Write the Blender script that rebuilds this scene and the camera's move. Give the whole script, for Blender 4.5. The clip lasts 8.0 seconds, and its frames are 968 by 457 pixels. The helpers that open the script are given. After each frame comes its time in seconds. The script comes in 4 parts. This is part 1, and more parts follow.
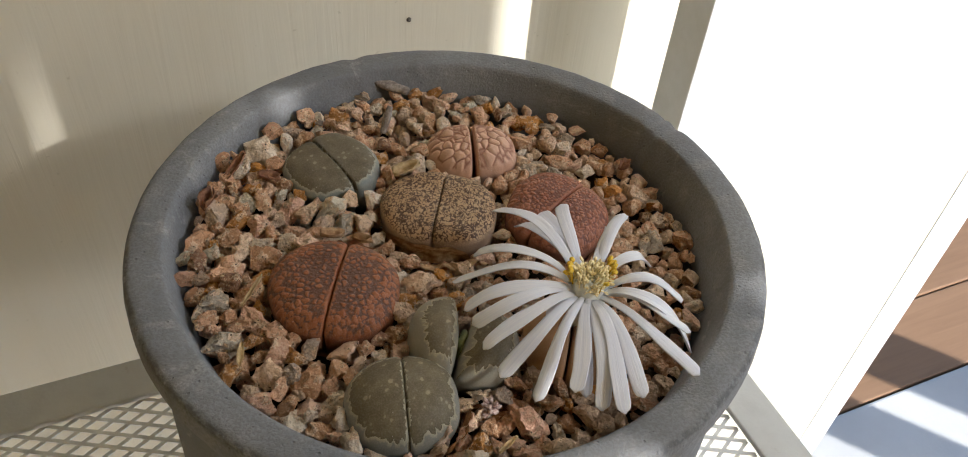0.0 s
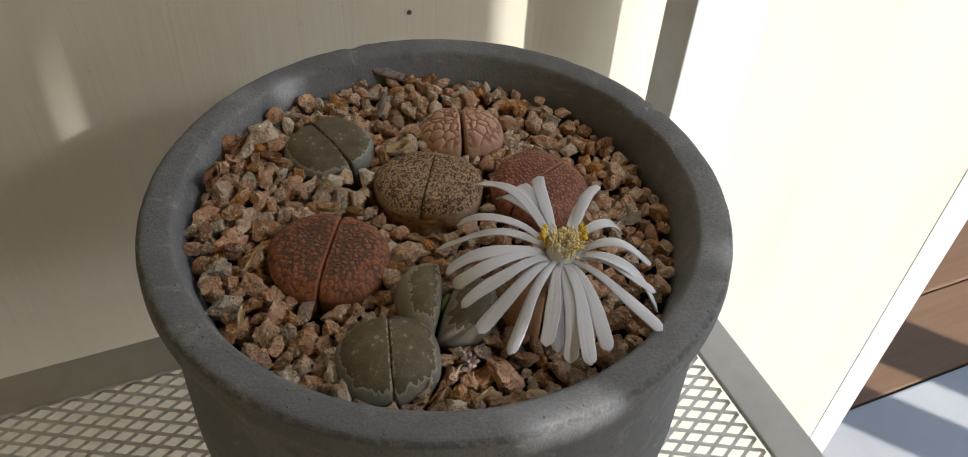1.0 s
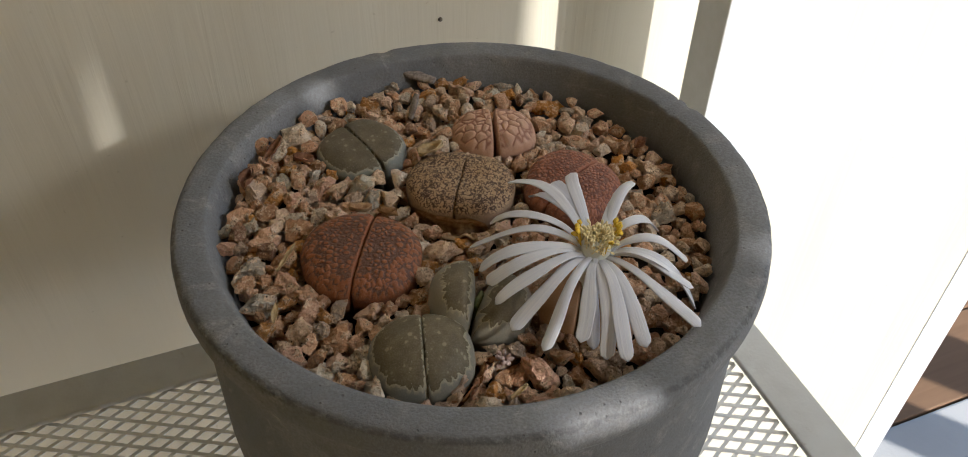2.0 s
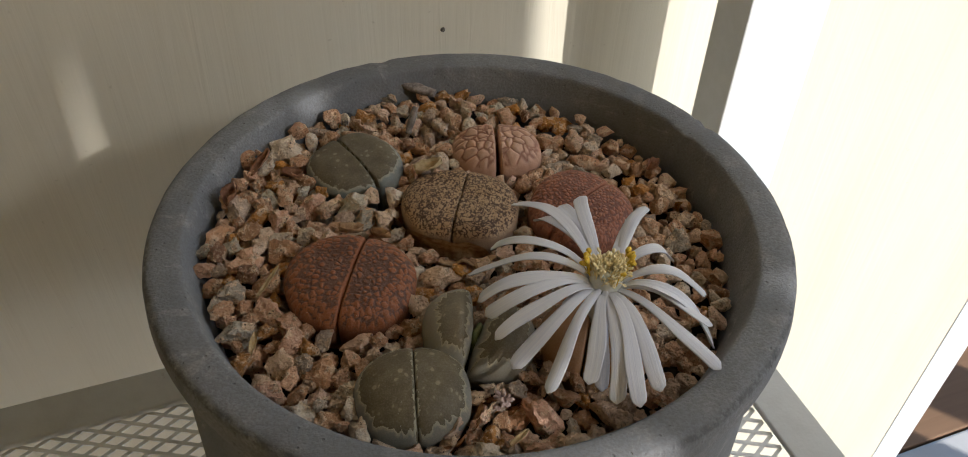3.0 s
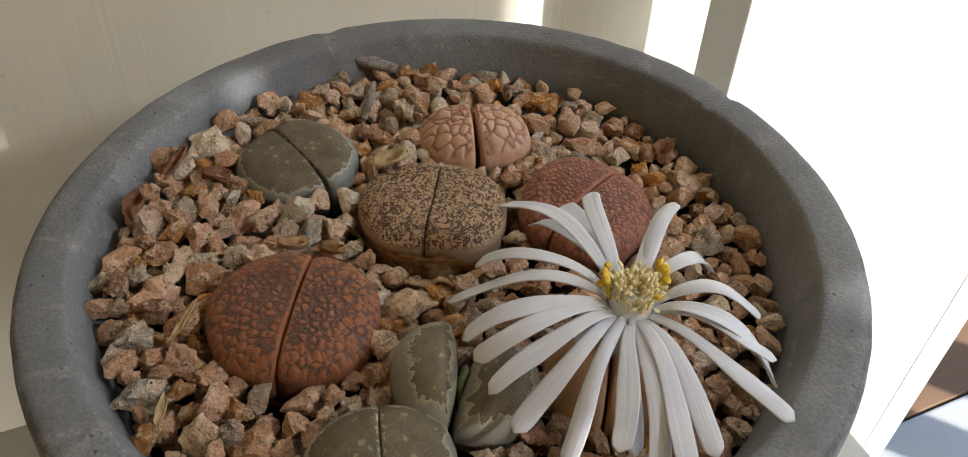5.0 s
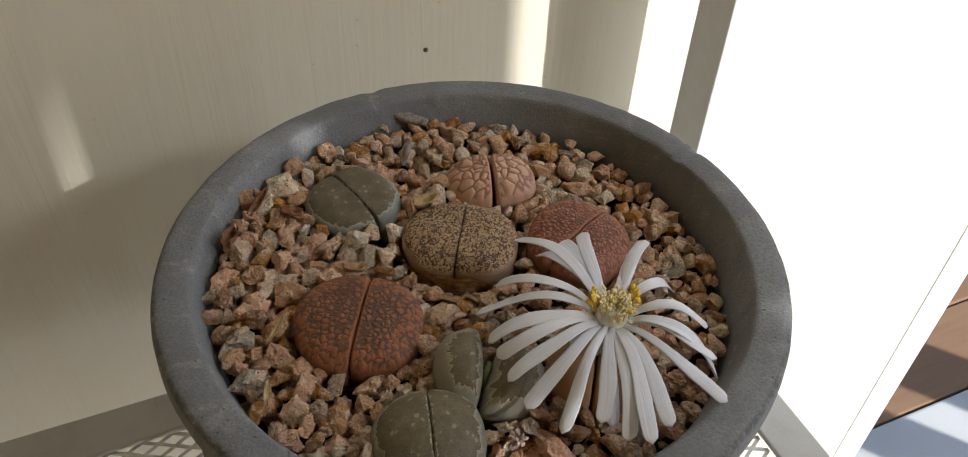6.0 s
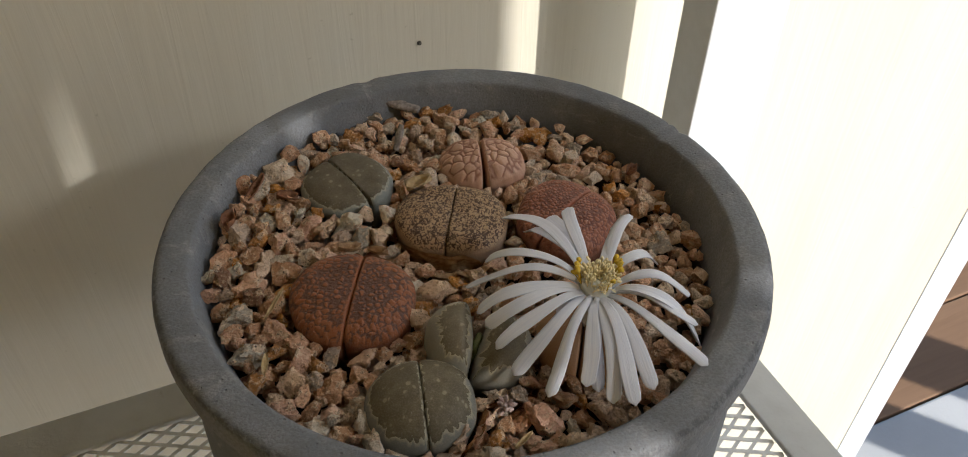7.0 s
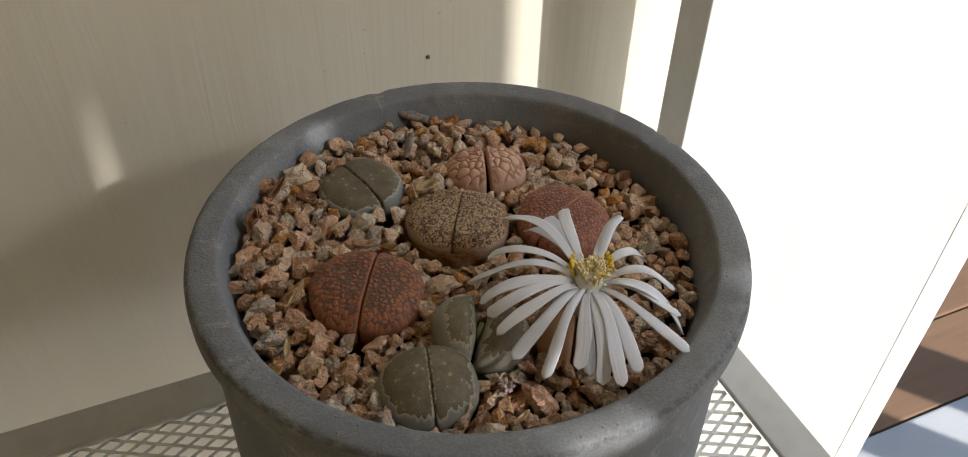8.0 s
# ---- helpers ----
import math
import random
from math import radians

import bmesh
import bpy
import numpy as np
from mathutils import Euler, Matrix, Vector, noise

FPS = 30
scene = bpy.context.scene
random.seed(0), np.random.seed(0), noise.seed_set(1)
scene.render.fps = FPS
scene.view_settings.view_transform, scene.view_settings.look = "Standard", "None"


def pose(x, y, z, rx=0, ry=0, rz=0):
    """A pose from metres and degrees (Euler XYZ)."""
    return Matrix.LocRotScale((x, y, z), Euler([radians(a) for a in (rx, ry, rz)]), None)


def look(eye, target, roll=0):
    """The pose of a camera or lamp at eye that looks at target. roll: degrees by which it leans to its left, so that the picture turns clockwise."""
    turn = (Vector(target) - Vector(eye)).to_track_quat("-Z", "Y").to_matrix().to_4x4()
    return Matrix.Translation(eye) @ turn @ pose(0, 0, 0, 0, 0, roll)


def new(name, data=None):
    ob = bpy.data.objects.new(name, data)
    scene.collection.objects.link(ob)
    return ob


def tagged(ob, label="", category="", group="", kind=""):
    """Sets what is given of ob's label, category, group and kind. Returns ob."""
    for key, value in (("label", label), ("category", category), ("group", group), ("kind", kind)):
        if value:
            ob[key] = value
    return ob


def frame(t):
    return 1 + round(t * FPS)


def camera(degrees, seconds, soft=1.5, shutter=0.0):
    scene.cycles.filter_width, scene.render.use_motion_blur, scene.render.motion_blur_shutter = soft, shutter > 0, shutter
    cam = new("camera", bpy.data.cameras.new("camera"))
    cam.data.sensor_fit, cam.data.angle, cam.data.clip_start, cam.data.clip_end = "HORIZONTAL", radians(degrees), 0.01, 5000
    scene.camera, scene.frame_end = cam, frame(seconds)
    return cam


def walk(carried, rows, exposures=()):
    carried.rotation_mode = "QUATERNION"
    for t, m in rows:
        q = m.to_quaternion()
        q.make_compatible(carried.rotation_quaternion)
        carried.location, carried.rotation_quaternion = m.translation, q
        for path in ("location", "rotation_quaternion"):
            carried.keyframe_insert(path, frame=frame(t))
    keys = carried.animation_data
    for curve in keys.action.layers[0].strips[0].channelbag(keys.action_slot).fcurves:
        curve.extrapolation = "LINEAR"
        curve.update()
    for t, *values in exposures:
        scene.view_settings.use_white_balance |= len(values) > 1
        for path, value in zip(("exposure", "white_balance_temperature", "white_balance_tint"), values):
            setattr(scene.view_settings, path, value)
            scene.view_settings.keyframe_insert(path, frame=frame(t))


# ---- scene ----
# A round concrete pot of stone plants on a metal mesh plant stand, beside a cream painted wall.
cam = camera(60.61, 8.0, soft=1.0)
PATH = [
    (0, (-0.0023, -0.1556, 1.0320), (0.0096, 0.0239, 0.8584), 5.75),
    (0.3, (0.0059, -0.1616, 1.0363), (0.0178, 0.0179, 0.8627), 5.29),
    (0.5, (0.0070, -0.1644, 1.0355), (0.0164, 0.0157, 0.8624), 4.62),
    (0.8, (0.0075, -0.1702, 1.0363), (0.0131, 0.0097, 0.8628), 3.90),
    (1, (0.0087, -0.1717, 1.0382), (0.0128, 0.0076, 0.8640), 3.49),
    (1.2, (0.0074, -0.1715, 1.0365), (0.0101, 0.0082, 0.8627), 3.22),
    (2.3, (0.0100, -0.1747, 1.0324), (0.0031, 0.0098, 0.8639), 0.62),
    (2.5, (0.0112, -0.1719, 1.0319), (0.0052, 0.0135, 0.8642), 1.11),
    (2.7, (0.0109, -0.1670, 1.0316), (0.0045, 0.0179, 0.8635), 1.50),
    (3, (0.0077, -0.1596, 1.0233), (0.0021, 0.0261, 0.8561), 2.17),
    (3.1, (0.0067, -0.1582, 1.0208), (0.0019, 0.0275, 0.8574), 2.15),
    (3.2, (0.0053, -0.1552, 1.0191), (0.0009, 0.0305, 0.8551), 2.01),
    (3.3, (0.0043, -0.1521, 1.0168), (-0.0097, 0.0335, 0.8499), -0.42),
    (3.4, (0.0048, -0.1469, 1.0108), (-0.0190, 0.0365, 0.8418), -2.44),
    (3.5, (0.0070, -0.1429, 1.0049), (-0.0179, 0.0383, 0.8344), -2.81),
    (3.6, (0.0080, -0.1390, 1.0020), (-0.0166, 0.0411, 0.8304), -2.70),
    (3.7, (0.0079, -0.1352, 0.9992), (-0.0115, 0.0458, 0.8279), -1.91),
    (4, (0.0059, -0.1252, 0.9944), (0.0027, 0.0560, 0.8222), 1.15),
    (4.2, (0.0056, -0.1222, 0.9925), (0.0076, 0.0600, 0.8213), 1.68),
    (4.5, (0.0057, -0.1220, 0.9948), (0.0104, 0.0600, 0.8234), 1.75),
    (4.7, (0.0057, -0.1232, 0.9955), (0.0100, 0.0593, 0.8247), 1.93),
    (5, (0.0044, -0.1218, 0.9957), (0.0079, 0.0609, 0.8251), 1.84),
    (5.2, (0.0028, -0.1215, 0.9959), (0.0060, 0.0621, 0.8263), 2.00),
    (6.3, (-0.0026, -0.1648, 1.0431), (0.0027, 0.0185, 0.8732), 2.69),
    (6.5, (-0.0019, -0.1660, 1.0396), (0.0032, 0.0172, 0.8696), 2.80),
    (6.8, (-0.0021, -0.1643, 1.0362), (0.0034, 0.0194, 0.8667), 2.66),
    (7, (0.0023, -0.1640, 1.0340), (0.0053, 0.0206, 0.8654), 1.13),
    (7.3, (0.0017, -0.1651, 1.0358), (0.0035, 0.0200, 0.8678), 0.98),
    (7.5, (0.0020, -0.1700, 1.0399), (0.0036, 0.0159, 0.8727), 0.94),
    (7.7, (0.0021, -0.1729, 1.0409), (0.0035, 0.0134, 0.8742), 1.00),
    (8, (0.0025, -0.1809, 1.0446), (0.0041, 0.0061, 0.8787), 1.27),
]
EXPOSURES = [(0.0, 0.47), (0.2, 0.2), (0.5, 0.02), (1.0, -0.12), (2.5, 0.08), (3.0, -0.16), (3.4, -0.1), (3.5, 0.12), (4.0, 0.6), (4.5, 0.64), (5.0, 0.42), (6.5, 0.03), (7.0, -0.09), (7.5, -0.08), (8.0, 0.05)]
walk(cam, [(t, look(eye, target, roll)) for t, eye, target, roll in PATH], EXPOSURES)

RIM = 0.885                      # height of the pot's rim over the paving
TURN_UV = radians(23.5)          # the wall and the stand are turned against the x axis
UX, VX = Vector((math.cos(TURN_UV), math.sin(TURN_UV), 0)), Vector((-math.sin(TURN_UV), math.cos(TURN_UV), 0))


def uv(u, v, z):
    """A place from the distance along the wall, the distance towards it, and the height over the rim."""
    p = UX * u + VX * v
    return Vector((p.x, p.y, RIM + z))


# ---- light ----
SUN_HEIGHT = 31.0
sun_way = (UX * -0.617 + VX * 0.787).normalized() * math.cos(radians(SUN_HEIGHT)) + Vector((0, 0, -math.sin(radians(SUN_HEIGHT))))
sun = new("sun", bpy.data.lights.new("sun", "SUN"))
sun.data.energy, sun.data.angle, sun.data.color = 5.8, radians(0.53), (1.0, 0.97, 0.93)
sun.matrix_world = look((0, 0, 3), Vector((0, 0, 3)) + sun_way)
world = bpy.data.worlds.new("sky")
scene.world = world
world.use_nodes = True
sky = world.node_tree.nodes.new("ShaderNodeTexSky")
sky.sky_type, sky.sun_disc = "NISHITA", False
sky.sun_elevation = radians(SUN_HEIGHT)
sky.sun_rotation = math.atan2(-sun_way.x, -sun_way.y)
background = world.node_tree.nodes["Background"]
background.inputs["Strength"].default_value = 0.15
world.node_tree.links.new(sky.outputs[0], background.inputs["Color"])


# ---- materials ----
class Net:
    """A short way to write node materials."""

    def __init__(self, name, rough=0.6, spec=0.3):
        self.mat = bpy.data.materials.new(name)
        self.mat.use_nodes = True
        self.tree = self.mat.node_tree
        self.out = self.tree.nodes["Material Output"]
        self.bsdf = self.tree.nodes["Principled BSDF"]
        self.bsdf.inputs["Roughness"].default_value = rough
        self.bsdf.inputs["Specular IOR Level"].default_value = spec
        self.coord = self.add("ShaderNodeTexCoord").outputs["Object"]

    def add(self, kind):
        return self.tree.nodes.new(kind)

    def put(self, socket, value):
        if isinstance(value, bpy.types.NodeSocket):
            self.tree.links.new(value, socket)
        elif isinstance(value, tuple) and socket.type == "RGBA":
            socket.default_value = (*value, 1)
        else:
            socket.default_value = value

    def noise(self, scale, detail=4.0, rough=0.55, at=None, warp=0.0):
        node = self.add("ShaderNodeTexNoise")
        self.put(node.inputs["Vector"], at or self.coord)
        for key, value in (("Scale", scale), ("Detail", detail), ("Roughness", rough), ("Distortion", warp)):
            node.inputs[key].default_value = value
        return node.outputs["Fac"]

    def cells(self, scale, feature="DISTANCE_TO_EDGE", at=None, rand=1.0):
        node = self.add("ShaderNodeTexVoronoi")
        node.feature = feature
        self.put(node.inputs["Vector"], at or self.coord)
        node.inputs["Scale"].default_value = scale
        node.inputs["Randomness"].default_value = rand
        return node.outputs["Distance"]

    def warped(self, scale, amount):
        """The object's coordinates, shifted by noise."""
        node = self.add("ShaderNodeTexNoise")
        self.put(node.inputs["Vector"], self.coord)
        node.inputs["Scale"].default_value = scale
        sub = self.add("ShaderNodeVectorMath")
        sub.operation = "SUBTRACT"
        self.put(sub.inputs[0], node.outputs["Color"])
        sub.inputs[1].default_value = (0.5, 0.5, 0.5)
        mul = self.add("ShaderNodeVectorMath")
        mul.operation = "SCALE"
        self.put(mul.inputs[0], sub.outputs[0])
        mul.inputs["Scale"].default_value = amount
        plus = self.add("ShaderNodeVectorMath")
        plus.operation = "ADD"
        self.put(plus.inputs[0], self.coord)
        self.put(plus.inputs[1], mul.outputs[0])
        return plus.outputs[0]

    def squeezed(self, x, y, z, at=None):
        node = self.add("ShaderNodeMapping")
        self.put(node.inputs["Vector"], at or self.coord)
        node.inputs["Scale"].default_value = (x, y, z)
        return node.outputs[0]

    def math(self, op, a, b=0.0):
        node = self.add("ShaderNodeMath")
        node.operation = op
        self.put(node.inputs[0], a)
        self.put(node.inputs[1], b)
        return node.outputs[0]

    def ease(self, value, low, high, to_low=0.0, to_high=1.0):
        node = self.add("ShaderNodeMapRange")
        node.interpolation_type = "SMOOTHSTEP"
        self.put(node.inputs["Value"], value)
        self.put(node.inputs["From Min"], low)
        self.put(node.inputs["From Max"], high)
        node.inputs["To Min"].default_value, node.inputs["To Max"].default_value = to_low, to_high
        return node.outputs["Result"]

    def mix(self, fac, a, b, blend="MIX"):
        node = self.add("ShaderNodeMix")
        node.data_type, node.blend_type = "RGBA", blend
        self.put(node.inputs["Factor"], fac)
        self.put(node.inputs[6], a)
        self.put(node.inputs[7], b)
        return node.outputs[2]

    def ramp(self, value, stops, constant=False):
        node = self.add("ShaderNodeValToRGB")
        band = node.color_ramp
        band.interpolation = "CONSTANT" if constant else "LINEAR"
        for n, (place, colour) in enumerate(stops):
            stop = band.elements[n] if n < 2 else band.elements.new(place)
            stop.position, stop.color = place, (*colour, 1)
        self.put(node.inputs["Fac"], value)
        return node.outputs["Color"]

    def attribute(self, name):
        node = self.add("ShaderNodeAttribute")
        node.attribute_name = name
        return node.outputs["Fac"]

    def bump(self, height, distance, strength=1.0, under=None):
        node = self.add("ShaderNodeBump")
        node.inputs["Strength"].default_value = strength
        node.inputs["Distance"].default_value = distance
        self.put(node.inputs["Height"], height)
        if under:
            self.put(node.inputs["Normal"], under)
        return node.outputs["Normal"]

    def done(self, colour, normal=None, rough=None):
        self.put(self.bsdf.inputs["Base Color"], colour)
        if normal:
            self.put(self.bsdf.inputs["Normal"], normal)
        if rough is not None:
            self.put(self.bsdf.inputs["Roughness"], rough)
        return self.mat


def concrete():
    n = Net("grey_concrete", 0.8, 0.25)
    big, mid, fine = n.noise(24, 5), n.noise(120, 6, 0.6), n.noise(1500, 3)
    base = n.mix(n.ease(big, 0.35, 0.68), (0.190, 0.198, 0.214), (0.262, 0.270, 0.286))
    base = n.mix(n.ease(mid, 0.5, 0.75, 0, 0.5), base, (0.35, 0.345, 0.335))
    scuff = n.ease(n.noise(60, 8, 0.72, None, 1.5), 0.56, 0.70, 0, 0.6)
    base = n.mix(scuff, base, (0.43, 0.425, 0.41))
    stain = n.ease(n.noise(45, 6, 0.65, None, 0.8), 0.55, 0.68, 0, 0.4)
    base = n.mix(stain, base, (0.15, 0.145, 0.14))
    pits = n.ease(n.cells(430, "F1"), 0.08, 0.2)
    rare = n.ease(n.noise(260, 2), 0.5, 0.58)
    pit = n.math("MULTIPLY", n.math("SUBTRACT", 1.0, pits), rare)
    base = n.mix(n.math("MULTIPLY", pit, 0.45), base, (0.09, 0.088, 0.085))
    base = n.mix(n.ease(fine, 0.38, 0.62, 0, 0.42), base, (0.15, 0.148, 0.147))
    worn = n.attribute("worn")
    pitted = n.math("MULTIPLY", n.ease(worn, 0.2, 0.9), n.ease(n.noise(380, 5, 0.7), 0.40, 0.56, 0, 0.62))
    base = n.mix(pitted, base, (0.085, 0.085, 0.09))
    rubbed = n.math("MULTIPLY", n.ease(worn, -0.2, -0.9), n.ease(n.noise(300, 5, 0.7), 0.42, 0.58, 0, 0.65))
    base = n.mix(rubbed, base, (0.42, 0.43, 0.45))
    normal = n.bump(n.math("SUBTRACT", n.math("ADD", fine, n.math("MULTIPLY", mid, 0.35)), pit), 0.00032, 0.8)
    return n.done(base, normal)


def cream_paint():
    n = Net("cream_paint", 0.5, 0.35)
    streak = n.noise(1.0, 5, 0.6, n.squeezed(160, 160, 6), 0.6)
    wide = n.noise(1.0, 3, 0.5, n.squeezed(14, 14, 3))
    base = n.mix(n.ease(wide, 0.3, 0.7), (0.685, 0.634, 0.520), (0.727, 0.688, 0.585))
    base = n.mix(n.ease(streak, 0.55, 0.8, 0, 0.2), base, (0.60, 0.54, 0.42))
    dirt = n.ease(n.noise(260, 2), 0.72, 0.8, 0, 0.35)
    base = n.mix(dirt, base, (0.4, 0.35, 0.26))
    return n.done(base, n.bump(streak, 0.0006, 0.5))


def white_paint():
    n = Net("white_paint", 0.45, 0.4)
    grain = n.noise(1.0, 4, 0.6, n.squeezed(60, 60, 8))
    base = n.mix(n.ease(grain, 0.3, 0.75), (0.72, 0.77, 0.83), (0.67, 0.72, 0.78))
    return n.done(base, n.bump(grain, 0.0008, 0.4))


def grey_metal_paint():
    n = Net("grey_painted_steel", 0.45, 0.45)
    blot = n.noise(45, 4)
    base = n.mix(n.ease(blot, 0.4, 0.7), (0.52, 0.53, 0.52), (0.46, 0.465, 0.455))
    rust = n.ease(n.noise(70, 5, 0.65), 0.64, 0.74, 0, 0.5)
    base = n.mix(rust, base, (0.24, 0.19, 0.15))
    return n.done(base, n.bump(n.noise(600, 3), 0.0003, 0.4))


def paving_stone():
    n = Net("pale_paving", 0.8, 0.25)
    big, fine = n.noise(5, 5), n.noise(160, 4)
    base = n.mix(n.ease(big, 0.35, 0.7), (0.47, 0.48, 0.49), (0.55, 0.56, 0.565))
    base = n.mix(n.ease(fine, 0.5, 0.8, 0, 0.4), base, (0.5, 0.5, 0.5))
    return n.done(base, n.bump(fine, 0.001, 0.4))


def deck_wood():
    n = Net("brown_deck_wood", 0.65, 0.3)
    grain = n.noise(1.0, 6, 0.6, n.squeezed(5, 70, 40), 0.8)
    tone = n.add("ShaderNodeObjectInfo").outputs["Random"]
    base = n.mix(grain, (0.20, 0.115, 0.065), (0.33, 0.20, 0.12))
    base = n.mix(n.math("MULTIPLY", tone, 0.35), base, (0.17, 0.1, 0.06))
    return n.done(base, n.bump(grain, 0.001, 0.5))


def plain_plaster():
    n = Net("pale_wall_plaster", 0.85, 0.2)
    fine = n.noise(80, 5)
    return n.done(n.mix(fine, (0.56, 0.57, 0.58), (0.63, 0.64, 0.65)), n.bump(fine, 0.002, 0.5))


# Tan for the added walls, picked to throw warm light into the shade.
def tan_plaster():
    n = Net("tan_bounce_plaster", 0.85, 0.2)
    fine = n.noise(80, 5)
    return n.done(n.mix(fine, (0.44, 0.30, 0.10), (0.50, 0.35, 0.13)), n.bump(fine, 0.002, 0.5))


def dark_soil():
    n = Net("dark_potting_soil", 0.95, 0.1)
    fine = n.noise(900, 5)
    return n.done(n.mix(fine, (0.03, 0.02, 0.014), (0.09, 0.06, 0.04)), n.bump(fine, 0.001, 0.8))


PALETTE = [(0.0, (0.78, 0.43, 0.255)), (0.14, (0.93, 0.68, 0.48)), (0.28, (0.65, 0.48, 0.36)), (0.37, (0.75, 0.33, 0.07)), (0.44, (0.88, 0.52, 0.335)),
           (0.56, (0.58, 0.31, 0.165)), (0.65, (0.93, 0.80, 0.64)), (0.76, (0.78, 0.46, 0.28)), (0.85, (0.92, 0.62, 0.45)), (0.94, (0.52, 0.44, 0.37)), (0.98, (0.35, 0.185, 0.11))]


def pebble_stone(name, joined=False, tint=None):
    """Weathered granite grit; each stone has a tone of its own."""
    n = Net(name, 0.75, 0.3)
    chance = n.add("ShaderNodeNewGeometry").outputs["Random Per Island"] if joined else n.add("ShaderNodeObjectInfo").outputs["Random"]
    base = tint or n.ramp(chance, PALETTE, True)
    shade = n.math("FRACT", n.math("MULTIPLY", chance, 17.3))
    base = n.mix(n.ease(shade, 0.0, 1.0, 0.0, 0.30), base, (0.60, 0.35, 0.195))
    blot = n.noise(330, 4, 0.6)
    base = n.mix(n.ease(blot, 0.54, 0.64, 0, 0.50), base, (0.58, 0.25, 0.08))
    pale = n.noise(430, 4, 0.65)
    base = n.mix(n.ease(pale, 0.50, 0.60, 0, 0.75), base, (0.94, 0.71, 0.49))
    grime = n.ease(n.noise(380, 5, 0.65), 0.56, 0.66, 0, 0.32)
    base = n.mix(grime, base, (0.14, 0.085, 0.055))
    grain = n.noise(1500, 3, 0.7)
    base = n.mix(n.ease(grain, 0.54, 0.68, 0, 0.45), base, (0.24, 0.14, 0.08))
    base = n.mix(n.ease(grain, 0.45, 0.33, 0, 0.40), base, (0.90, 0.71, 0.50))
    fleck = n.ease(n.cells(1300, "F1"), 0.16, 0.26)
    base = n.mix(n.math("MULTIPLY", n.math("SUBTRACT", 1.0, fleck), n.ease(n.noise(420, 2), 0.54, 0.60)), base, (0.09, 0.06, 0.045))
    rough = n.noise(800, 5, 0.7)
    normal = n.bump(rough, 0.0012, 1.0, n.bump(n.noise(330, 5, 0.65), 0.0022, 1.0))
    return n.done(base, normal)


